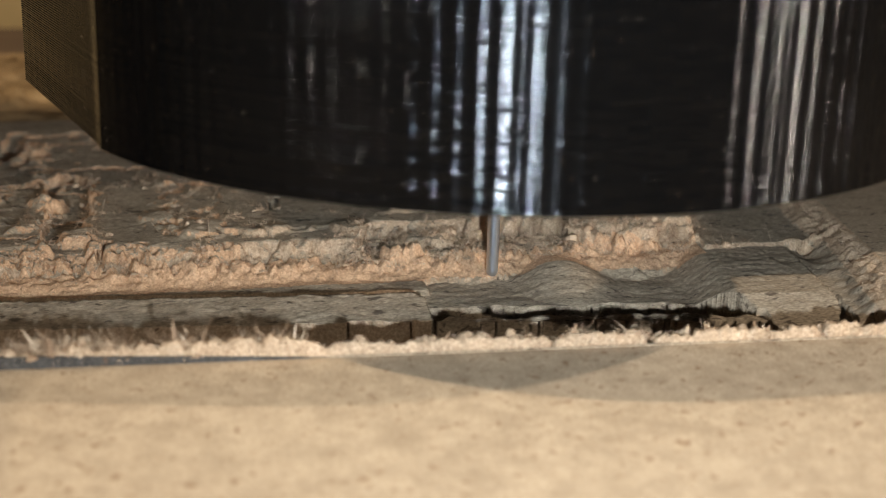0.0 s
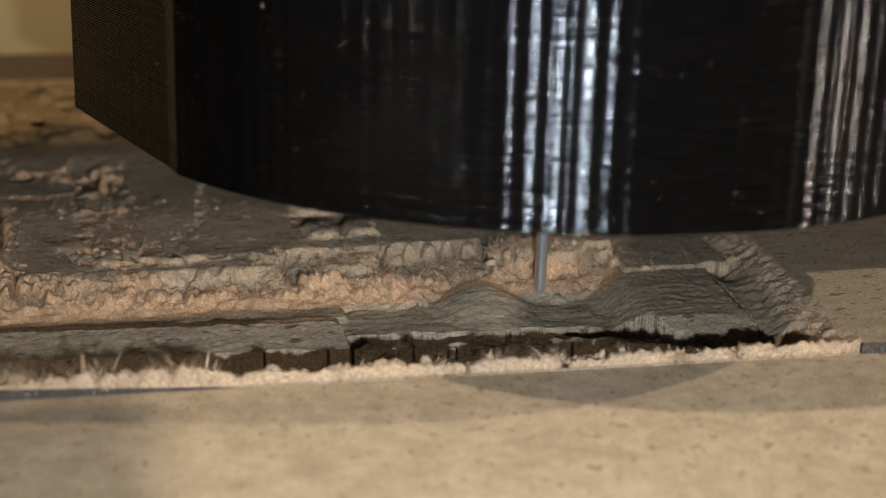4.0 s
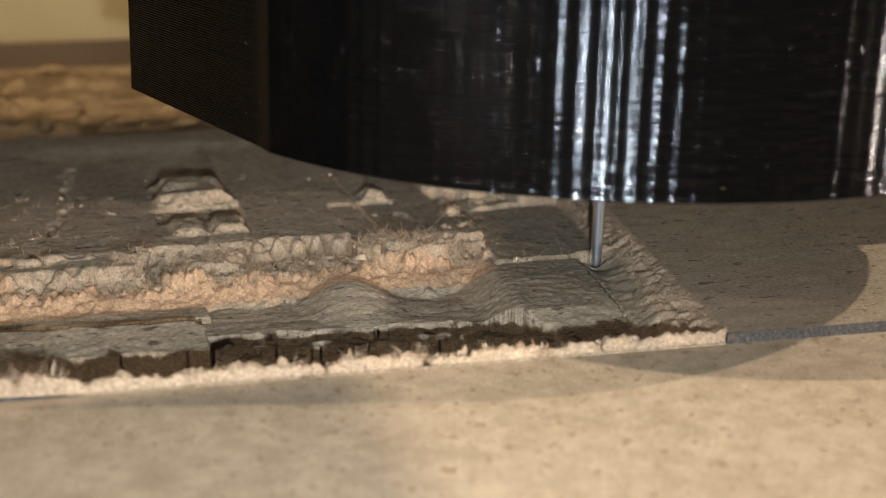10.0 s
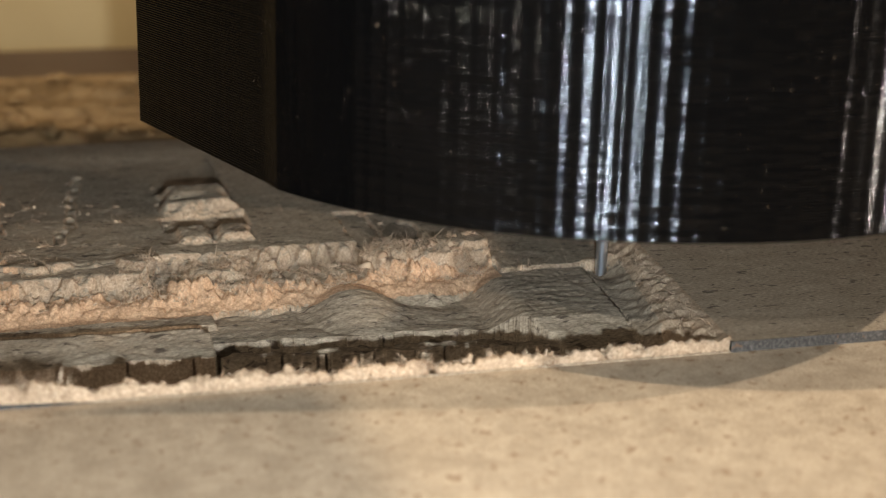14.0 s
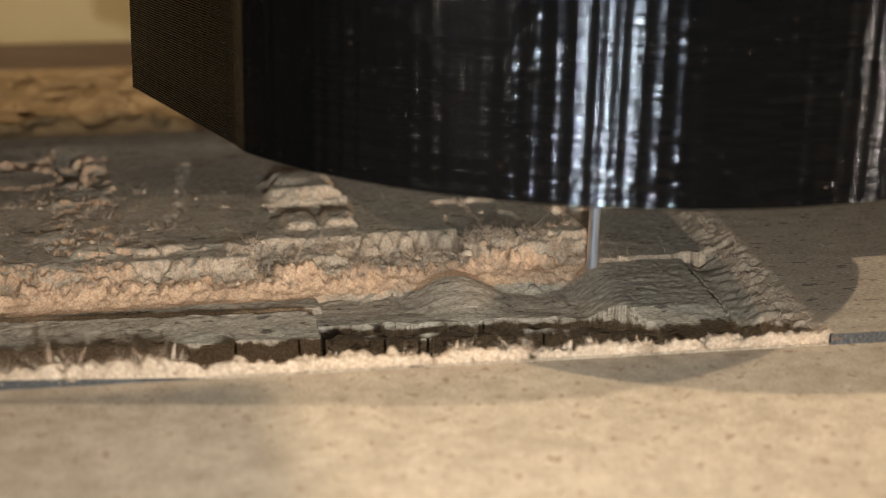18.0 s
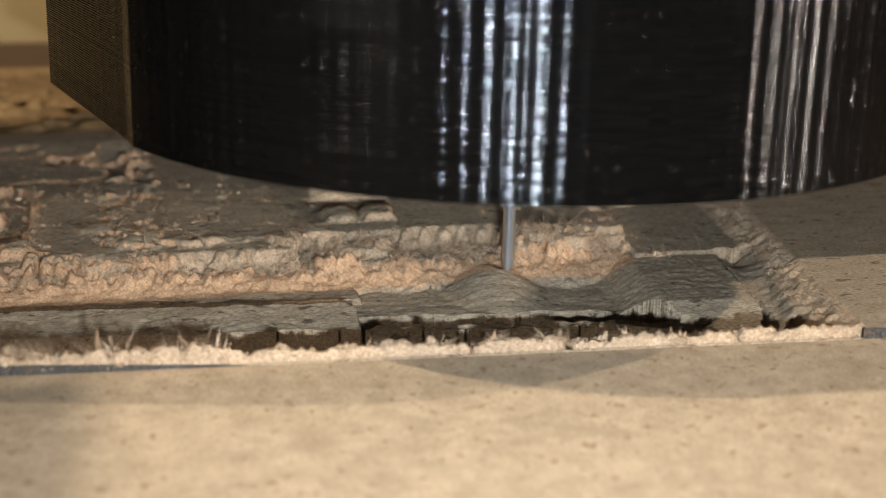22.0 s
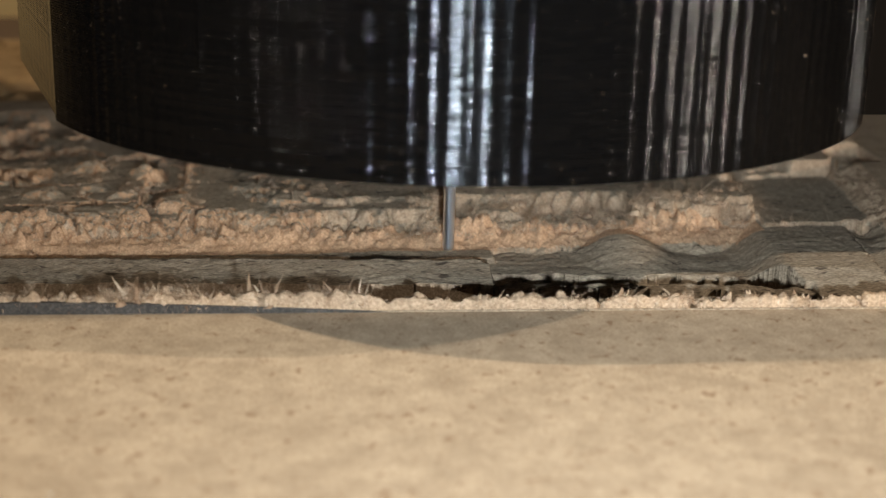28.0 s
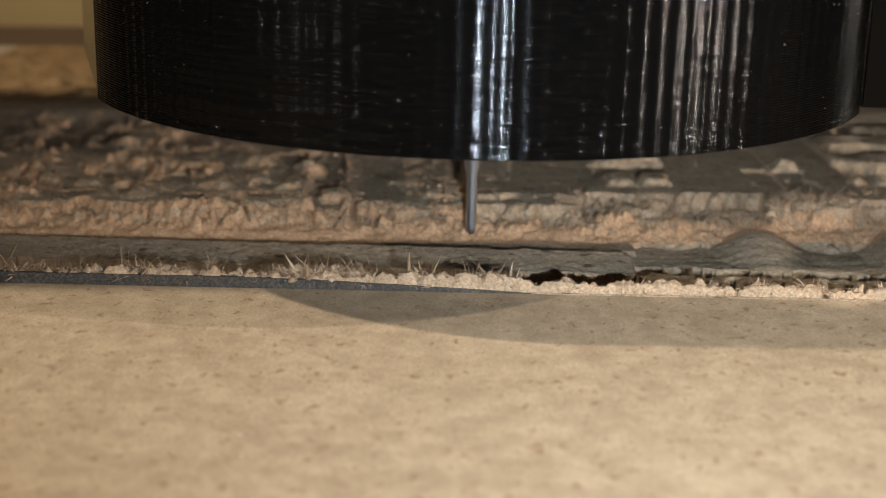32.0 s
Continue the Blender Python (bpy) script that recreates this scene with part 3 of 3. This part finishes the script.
def splinters(name, centre, size, n, parent):
    """A torn shred of the lip: a low crumpled mat, flat pointed splinters standing up and thin hairs; millimetres."""
    verts, faces = [], []
    c = np.array(centre)

    def shard(root, d, length, wide, thin):
        side = np.cross(d, rng.normal(0, 1, 3) * (0.3, 1, 0.3) + (0, 0.6, 0))
        side /= np.linalg.norm(side) + 1e-9
        other = np.cross(d, side)
        bend = rng.normal(0, 0.5, 3)
        k = len(verts)
        for s_, wd in ((0.0, 1.0), (0.35, rng.uniform(0.7, 1.1)), (0.7, rng.uniform(0.3, 0.7))):
            o = root + d * length * s_ + bend * length * 0.8 * s_ * s_
            for p, q in ((1, 0.3), (-0.4, 1), (-0.8, -0.8)):
                verts.append(o + wide * wd * p * side + thin * wd * q * other)
        verts.append(root + d * length + bend * length * 0.8)
        for r_ in (0, 3):
            for q in range(3):
                faces.append((k + r_ + q, k + r_ + (q + 1) % 3, k + r_ + 3 + (q + 1) % 3, k + r_ + 3 + q))
        for q in range(3):
            faces.append((k + 6 + q, k + 6 + (q + 1) % 3, k + 9))

    for i in range(n):
        d = np.array((-0.2, -0.1, 0.75)) + rng.normal(0, 0.6, 3)
        d /= np.linalg.norm(d)
        root = c + rng.normal(0, 0.5, 3) * (1.3 * size, 0.6, 0.15)
        if i % 3 == 0:
            shard(root, d, min(2.8, 0.75 * size * rng.lognormal(0.0, 0.45)), rng.uniform(0.10, 0.42), rng.uniform(0.05, 0.12))
        elif i % 3 == 1:
            d[2] *= 0.3
            shard(root, d / np.linalg.norm(d), 0.7 * size * rng.lognormal(0, 0.4), rng.uniform(0.10, 0.28), rng.uniform(0.06, 0.14))
        else:
            shard(root, d, min(1.8, 0.6 * size * rng.lognormal(0.0, 0.45)), rng.uniform(0.02, 0.05), rng.uniform(0.02, 0.04))
    me = bpy.data.meshes.new(name)
    me.from_pydata((np.array(verts) * MM).tolist(), [], faces)
    me.materials.append(FIBRE)
    ob = new(name, me)
    ob.parent = parent
    return ob


for i in range(240):
    x = -121 + 168.0 * (i + rng.uniform(-0.5, 0.5)) / 240
    if x < 46.4:
        wave = 0.5 + 0.5 * math.sin(0.55 * x + 2.0 * math.sin(0.21 * x))
        big = min(1.3, rng.lognormal(-1.2, 0.45) * (0.7 + 1.5 * wave ** 2)) * (1.0 if x < -20 else 0.5)
        big = 1.6 * big + 0.30 if x < -20 else big
        back_off = 0.9 if x < -15 else 0.4
        splinters("lip_tuft", (x, edge_y(x) + back_off + rng.uniform(0.1, 1.0), -0.65), big, int(14 + 14 * big), board)
        if x < -20 and wave > 0.35:
            clump("lip_tuft", (x, edge_y(x) + back_off + 0.5, -0.1), 1.5 * big, 46, board, (-0.5, -0.2, 0.5))
        if -16 < x and i % 2:
            clump("lip_tuft", (x + 0.4, edge_y(x + 0.4) + rng.uniform(0.0, 0.25), -1.0), 0.6 * big + 0.15, 30, board, (0, -0.7, 0.0))
for x, big in ((2.8, 0.5), (7.6, 0.7), (8.6, 0.5), (13.6, 0.8), (14.8, 0.6), (21.4, 0.55), (-1.5, 0.4)):
    splinters("lip_tuft", (x, edge_y(x) + 1.0, -0.5), big, int(26 + 34 * big), board)
    clump("lip_tuft", (x, edge_y(x) + 0.9, -0.3), 2.0 * big, 60, board, (0, -0.3, 0.5))
for i in range(70):
    x, y = rng.uniform(-60, 34), 39.2 + rng.normal(0, 0.9)
    clump("fibre_tuft", (x, y, on_relief(x, y) - 0.05), 0.7 * rng.lognormal(0, 0.4), 20, board, (0, -0.5, 0.8))
for i in range(60):
    x, y = rng.uniform(-100, 50), rng.uniform(43, 98)
    clump("fibre_tuft", (x, y, on_relief(x, y) - 0.05), 0.6 * rng.lognormal(0, 0.5), 14, board, (0, -0.5, 0.8))
for i in range(90):
    x, y = rng.uniform(-12, 33), rng.uniform(38.0, 46.0)
    clump("fibre_tuft", (x, y, on_relief(x, y) + 0.15), 1.25 * rng.lognormal(0, 0.3), 36, board, (0, -0.4, 0.9))
# torn fibres along steps and the rough stock
cand = np.argwhere(slope > 1.6)
cand = cand[rng.permutation(len(cand))[:16000]]
pts = np.stack([cx[cand[:, 0], cand[:, 1]], cyy[cand[:, 0], cand[:, 1]], np.maximum(gz[cand[:, 0], cand[:, 1]], gz[cand[:, 0], cand[:, 1] + 1])], -1)
rough = pts[(pts[:, 1] > 35) & (pts[:, 1] < 100) & (pts[:, 0] < 50)][:5000]
blades("torn_fibre", rough, 0.38, rng, FIBRE, board, (0, -0.7, 0.5), 0.8, 0.03)
for i in rng.permutation(len(rough))[:330]:
    clump("fibre_tuft", tuple(rough[i]), 0.85 * rng.lognormal(0, 0.4), 20, board, (0, -0.5, 0.7))
wallp = scatter(4200, 42, 60, 2, 60)
wallp = wallp[(wallp[:, 0] > 42.4 + 0.20 * wallp[:, 1]) & (wallp[:, 0] < 47 + 0.15 * wallp[:, 1])]
blades("wall_fuzz", wallp, 0.6, rng, FIBRE, board, (-0.5, -0.3, 0.4), 0.9, 0.03)
for i in range(150):
    x, y = rng.uniform(-95, -14), rng.uniform(40, 75)
    clump("fibre_tuft", (x, y, on_relief(x, y)), rng.lognormal(0, 0.35), 26, board, (0, -0.4, 0.8))
tuft = scatter(800, 4, 33.5, 37.5, 42.0)
blades("tuft", tuft, 0.6, rng, FIBRE, board, (0, -0.5, 0.8), 0.9, 0.035)



def chips(name, n, x0, x1, y0, y1, z, size, mat, rng):
    """Loose cuttings: small crumpled lumps lying on the board."""
    verts, faces = [], []
    base = [(1, 0, 0), (-1, 0, 0), (0, 1, 0), (0, -1, 0), (0, 0, 1), (0, 0, -0.6)]
    tri = [(0, 2, 4), (2, 1, 4), (1, 3, 4), (3, 0, 4), (2, 0, 5), (1, 2, 5), (3, 1, 5), (0, 3, 5)]
    for _ in range(n):
        c = np.array((rng.uniform(x0, x1), rng.uniform(y0, y1), z))
        sc = size * rng.lognormal(0, 0.5) * np.array((rng.uniform(0.6, 1.8), rng.uniform(0.6, 1.2), rng.uniform(0.2, 0.5)))
        k = len(verts)
        for p in base:
            verts.append(c + np.array(p) * sc * rng.uniform(0.6, 1.3) + (0, 0, sc[2] * 0.5))
        faces += [tuple(k + i for i in f) for f in tri]
    me = bpy.data.meshes.new(name)
    me.from_pydata((np.array(verts) * MM).tolist(), [], faces)
    me.materials.append(mat)
    return new(name, me)


ob = chips("wood_chips", 420, -140, 60, 116, 176, -0.2, 1.1, MDF_WORN, rng)
tagged(ob, "loose pale cuttings strewn on the uncut board face", "wood chips", kind="stuff")
for x, y, r in ((-46.4, -36.0, 0.20), (-45.7, -40.1, 0.15)):
    ob = chips("paint_speck", 1, x, x, y, y, -1.2, r, WHITE, rng)
    tagged(ob, "tiny white speck lying on the tan front board", "speck")

rail = block(-0.6, 0.6, 0.186, 0.236, -0.030, -0.003, 0.001)
ob = part("rail", rail, BROWN, None)
tagged(ob, "dark brown wooden rail behind the carved board", "rail")
back = block(-0.7, 0.7, 0.245, 0.255, -0.0305, 0.045, 0.001)
ob = part("backdrop", back, CREAM, None)
tagged(ob, "cream panel at the back of the machine", "panel", kind="structure")

# ---- router head: dust shoe and cutter, origin at the cutter's tip ----
head = thing("router_head", "black 3D printed dust shoe round a thin steel cutter", "router head")
R, CY, HB, HT = 0.0500, 0.0015, 0.0215, 0.085


def shoe_outline(n=60):
    """Outline of the shoe, open at the back: side, many-sided front, side."""
    a0 = math.atan2(-0.0196 - CY, -0.0452)
    a1 = math.atan2(-0.0196 - CY, 0.0452)
    pts = [(R * math.cos(a0 + (a1 - a0) * i / n), CY + R * math.sin(a0 + (a1 - a0) * i / n)) for i in range(n + 1)]
    left = [(-0.0557 + 0.0107 * i / 12, 0.0185 - 0.0381 * i / 12) for i in range(12)]
    right = [(0.0450 + 0.0107 * i / 12, -0.0196 + 0.0381 * i / 12) for i in range(1, 13)]
    return left + pts + right + [(0.040, 0.045), (-0.040, 0.045)]


def printed_shell(name, pts, z0, z1, z2, layer, parent, wall=0.93):
    """A wall laid down in layers: bulging ribs, and a fine upright ridge where two flat sides meet; plain above z1."""
    rng = np.random.default_rng(3)
    K = 12
    layers = int((z1 - z0) / layer)
    # one layer: rounded foot, then three short even faces, each leaning back more than the one below
    rises = [(0.07, -0.25), (0.13, -0.05), (0.22, 0.06), (0.31, 0.10), (0.40, 0.14), (0.47, 0.29), (0.56, 0.335), (0.65, 0.38), (0.75, 0.57), (0.86, 0.645), (0.97, 0.72)]
    prof = [(0.0, -0.006)]
    for up, lean_back in rises:
        prof.append((up, prof[-1][1] - (up - prof[-1][0]) * layer / MM * lean_back))
    prof = np.array(prof)
    zs = (z0 + layer * (np.arange(layers)[:, None] + prof[None, :, 0])).ravel()
    n = len(pts)
    flat = np.array(pts)
    nxt = np.roll(flat, -1, axis=0)
    side = nxt - flat
    long = np.linalg.norm(side, axis=1, keepdims=True)
    nrm = np.stack([side[:, 1], -side[:, 0]], -1) / long
    corner = nrm + np.roll(nrm, 1, axis=0)
    corner /= np.linalg.norm(corner, axis=1, keepdims=True)
    cols, dirs, ridge = [], [], []
    for i in range(n):
        for u, r in ((0.0, 1.0), (0.00022, 0.45), (0.00050, 0.06), (0.5, 0.0), (-0.00050, 0.06), (-0.00022, 0.45)):
            d = u if u == 0.5 else (u if u >= 0 else long[i, 0] + u) / long[i, 0]
            cols.append(flat[i] + side[i] * d)
            dirs.append(corner[i] if u == 0 else nrm[i])
            ridge.append(r)
    cols, dirs, ridge = np.array(cols), np.array(dirs), np.array(ridge)
    m, k = len(cols), len(zs)
    lay = np.arange(k) // K
    face = np.arange(m) // 6
    # angle round the shoe from straight ahead: the corners stand out on the round front, more to one side
    ang = np.degrees(np.arctan2(flat[:, 0], -(flat[:, 1] - CY)))
    front = (flat[:, 1] < -0.0200) & (np.abs(ang) < 52)
    # some layers lean less, so that glints on this side show only in rows
    glint_rows = np.where(rng.uniform(0, 1, (layers, 1)) < 0.55, 0.42, 1.0)
    tilt = np.where(ang[None, :] < -12, glint_rows, 1.0) * rng.normal(1.0, 0.03, (layers, 1)) * rng.normal(1.0, 0.02, (layers, n))
    tilt = np.where(front[None, :], tilt, 2.0 * rng.lognormal(0, 0.15, (layers, 1)))
    bulge = np.tile(prof[:, 1], layers)[:, None] * np.clip(tilt, 0.3, 3.0)[:, face][lay]
    first = np.clip(1.0 - np.arange(layers) / 17.0, 0, 1)[:, None] ** 0.4
    bulge = bulge + ((0.002 + 0.010 * first) * rng.normal(0, 1, (layers, n)))[:, face][lay]
    bulge = bulge - np.tile(prof[:, 0], layers)[:, None] * (np.where(np.abs(ang + 5) < 16, 0.020, 0.004) * rng.normal(0, 1, (layers, n)))[:, face][lay]
    swing = rng.normal(0, 0.003, n)[face] * np.array([-1, -0.8, -0.6, 0, 0.6, 0.8] * n)
    # ridge heights by angle, shaped to place the columns of glints
    strong = np.where(ang < -8.0, 0.058, np.where(ang < 1, 0.020, np.where(ang < 10, 0.012, np.where(ang < 34, 0.060, 0.018)))) * front
    strong = np.where(np.abs(ang - 3.2) < 1.1, 0.060, strong)
    amp = strong[None, :] * rng.lognormal(0, 0.22, (1, n)) * (rng.lognormal(0, 0.40, (layers, n)) * (1 + 0.7 * first * rng.normal(0, 1, (layers, n)))).clip(0.05, 2.5)[lay]
    off = bulge + amp[:, (np.arange(m) + 2) // 6 % n] * ridge[None, :] + swing[None, :] - 0.026 * (np.arange(m) % 6 == 3)[None, :]
    xy = cols[None] + dirs[None] * off[:, :, None] * MM
    co = np.concatenate([xy, np.broadcast_to(zs[:, None, None], (k, m, 1))], -1)
    inner = [np.c_[cols * wall, np.full(m, z0)], np.c_[cols * wall, np.full(m, z2)], np.c_[cols, np.full(m, z2)]]
    co = np.concatenate([inner[1][None], inner[0][None], np.c_[cols, np.full(m, z0 - 0.00004)][None], co, inner[2][None], inner[1][None]])
    co = np.concatenate([co, co[:, :1]], 1)
    me = grid_mesh(name, co.transpose(1, 0, 2), (PLASTIC,), np.zeros((m, len(co) - 1)))
    me.polygons.foreach_set("use_smooth", np.ones(len(me.polygons), dtype=bool))
    ob = new(name, me)
    ob.parent = parent
    return ob


shoe = printed_shell("dust_shoe", shoe_outline(), HB, 0.052, HT, 0.00028, head)
tagged(shoe, "glossy black printed shell with layer lines")
# pale dust specks, also standing in for the fine sparkle of the print
speck_v, speck_f = [], []
for _ in range(4500):
    a_ = rng.uniform(math.radians(200), math.radians(340))
    p = np.array((R * math.cos(a_), CY + R * math.sin(a_), rng.uniform(HB, 0.052)))
    sz = 0.000011 * rng.lognormal(0, 0.6)
    k = len(speck_v)
    for d in ((1, 0, 0), (-1, 0, 0), (0, 1, 0), (0, -1, 0), (0, 0, 1), (0, 0, -1)):
        speck_v.append(p + np.array(d) * sz * rng.uniform(0.5, 1.5))
    speck_f += [tuple(k + i for i in f) for f in ((0, 2, 4), (2, 1, 4), (1, 3, 4), (3, 0, 4), (2, 0, 5), (1, 2, 5), (3, 1, 5), (0, 3, 5))]
me = bpy.data.meshes.new("dust")
me.from_pydata([tuple(v) for v in speck_v], [], speck_f)
me.materials.append(FIBRE)
ob = new("dust", me)
ob.parent = shoe
tagged(ob, "fine pale wood dust and sparkle specks", kind="stuff")
part("hose_arm", block(0.0462, 0.110, -0.0166, 0.030, HB, HT, 0.0004), PLASTIC, head)
# unseen plate and its arm, added to block the left lamp at front left
part("shade_plate_arm", block(-0.150, -0.138, -0.044, -0.007, HT + 0.0005, HT + 0.0088, 0.0006, block(-0.138, -0.038, -0.019, -0.007, HT + 0.0005, HT + 0.0088, 0.0006)), PLASTIC, head)
part("shade_plate", block(-0.205, -0.123, -0.078, -0.0345, HT + 0.009, HT + 0.024, 0.001), PLASTIC, head)
part("top_plate", block(-0.040, 0.040, -0.030, 0.040, HT, HT + 0.006, 0.0006), PLASTIC, head)


def turned(profile, n=24):
    """A turned body from (radius, height) pairs."""
    bm = bmesh.new()
    rings = [[bm.verts.new((r * math.cos(2 * math.pi * i / n), r * math.sin(2 * math.pi * i / n), z)) for i in range(n)] for r, z in profile]
    for a, b in zip(rings, rings[1:]):
        for i in range(n):
            j = (i + 1) % n
            bm.faces.new((a[i], a[j], b[j], b[i]))
    bm.faces.new(rings[0][::-1])
    bm.faces.new(rings[-1])
    for f in bm.faces:
        f.smooth = True
    return bm


part("cutter", turned([(0.0002, 0), (0.0005, 0.00015), (0.00068, 0.0005), (0.00073, 0.0009), (0.00075, 0.0080), (0.00125, 0.0108), (0.0016, 0.015), (0.0016, 0.040)]), STEEL, head, "bright steel tapered ball cutter")
part("collet_nut", turned([(0.004, 0.038), (0.009, 0.040), (0.009, 0.060)]), STEEL, head)


# the machine's cross beam over the work, unseen, placed to cast the shade band
beam = block(-0.60, 0.60, 0.0025, 0.0757, 0.0925, 0.150, 0.002)
ob = part("gantry_beam", beam, STEEL, None)
tagged(ob, "grey metal cross beam carrying the router head", "gantry")


def motions():
    walk(head, [
        (0, pose(0.0065, 0.0358, -0.0046, 0, 0.8, 0)),
        (0.5, pose(0.0087, 0.0357, -0.0047, 0, 0.8, 0)),
        (1, pose(0.0107, 0.0358, -0.0039, 0, 0.8, 0)),
        (1.5, pose(0.0128, 0.0357, -0.0032, 0, 0.8, 0)),
        (2, pose(0.0149, 0.0359, -0.0027, 0, 0.8, 0)),
        (2.5, pose(0.0170, 0.0357, -0.0030, 0, 0.8, 0)),
        (3, pose(0.0188, 0.0358, -0.0037, 0, 0.8, 0)),
        (3.5, pose(0.0209, 0.0357, -0.0047, 0, 0.8, 0)),
        (5.5, pose(0.0288, 0.0357, -0.0048, 0, 0.8, 0)),
        (6, pose(0.0310, 0.0356, -0.0049, 0, 0.8, 0)),
        (6.5, pose(0.0330, 0.0356, -0.0045, 0, 0.8, 0)),
        (7, pose(0.0342, 0.0355, -0.0028, 0, 0.8, 0)),
        (7.5, pose(0.0363, 0.0356, -0.0027, 0, 0.8, 0)),
        (8, pose(0.0386, 0.0356, -0.0027, 0, 0.8, 0)),
        (8.5, pose(0.0409, 0.0356, -0.0026, 0, 0.8, 0)),
        (9, pose(0.0434, 0.0355, -0.0028, 0, 0.8, 0)),
        (9.5, pose(0.0457, 0.0356, -0.0028, 0, 0.8, 0)),
        (10, pose(0.0474, 0.0355, -0.0039, 0, 0.8, 0)),
        (10.5, pose(0.0474, 0.0356, -0.0063, 0, 0.8, 0)),
        (11, pose(0.0474, 0.0356, -0.0086, 0, 0.8, 0)),
        (11.5, pose(0.0474, 0.0357, -0.0109, 0, 0.8, 0)),
        (12, pose(0.0475, 0.0357, -0.0123, 0, 0.8, 0)),
        (12.5, pose(0.0477, 0.0357, -0.0123, 0, 0.8, 0)),
        (13, pose(0.0476, 0.0356, -0.0114, 0, 0.8, 0)),
        (13.5, pose(0.0475, 0.0357, -0.0093, 0, 0.8, 0)),
        (14, pose(0.0475, 0.0357, -0.0069, 0, 0.8, 0)),
        (14.5, pose(0.0476, 0.0354, -0.0045, 0, 0.8, 0)),
        (16.5, pose(0.0395, 0.0357, -0.0026, 0, 0.8, 0)),
        (17, pose(0.0372, 0.0356, -0.0025, 0, 0.8, 0)),
        (17.5, pose(0.0348, 0.0356, -0.0024, 0, 0.8, 0)),
        (18, pose(0.0330, 0.0357, -0.0037, 0, 0.8, 0)),
        (18.5, pose(0.0319, 0.0357, -0.0045, 0, 0.8, 0)),
        (19, pose(0.0297, 0.0357, -0.0047, 0, 0.8, 0)),
        (19.5, pose(0.0273, 0.0357, -0.0049, 0, 0.8, 0)),
        (20, pose(0.0255, 0.0355, -0.0056, 0, 0.8, 0)),
        (20.5, pose(0.0235, 0.0356, -0.0048, 0, 0.8, 0)),
        (21, pose(0.0212, 0.0357, -0.0046, 0, 0.8, 0)),
        (21.5, pose(0.0193, 0.0357, -0.0036, 0, 0.8, 0)),
        (22, pose(0.0171, 0.0356, -0.0033, 0, 0.8, 0)),
        (22.5, pose(0.0150, 0.0357, -0.0024, 0, 0.8, 0)),
        (23, pose(0.0130, 0.0357, -0.0032, 0, 0.8, 0)),
        (23.5, pose(0.0108, 0.0357, -0.0031, 0, 0.8, 0)),
        (24, pose(0.0089, 0.0357, -0.0042, 0, 0.8, 0)),
        (24.5, pose(0.0068, 0.0358, -0.0043, 0, 0.8, 0)),
        (25, pose(0.0054, 0.0358, -0.0055, 0, 0.8, 0)),
        (25.5, pose(0.0029, 0.0357, -0.0056, 0, 0.8, 0)),
        (26, pose(0.0009, 0.0358, -0.0058, 0, 0.8, 0)),
        (26.5, pose(-0.0014, 0.0358, -0.0056, 0, 0.8, 0)),
        (28.5, pose(-0.0095, 0.0357, -0.0042, 0, 0.8, 0)),
        (29, pose(-0.0114, 0.0357, -0.0036, 0, 0.8, 0)),
        (29.5, pose(-0.0136, 0.0357, -0.0036, 0, 0.8, 0)),
        (30, pose(-0.0156, 0.0357, -0.0035, 0, 0.8, 0)),
        (30.5, pose(-0.0179, 0.0357, -0.0034, 0, 0.8, 0)),
        (31, pose(-0.0201, 0.0357, -0.0034, 0, 0.8, 0)),
        (31.5, pose(-0.0221, 0.0357, -0.0033, 0, 0.8, 0)),
        (32, pose(-0.0242, 0.0357, -0.0033, 0, 0.8, 0)),
    ])


motions()
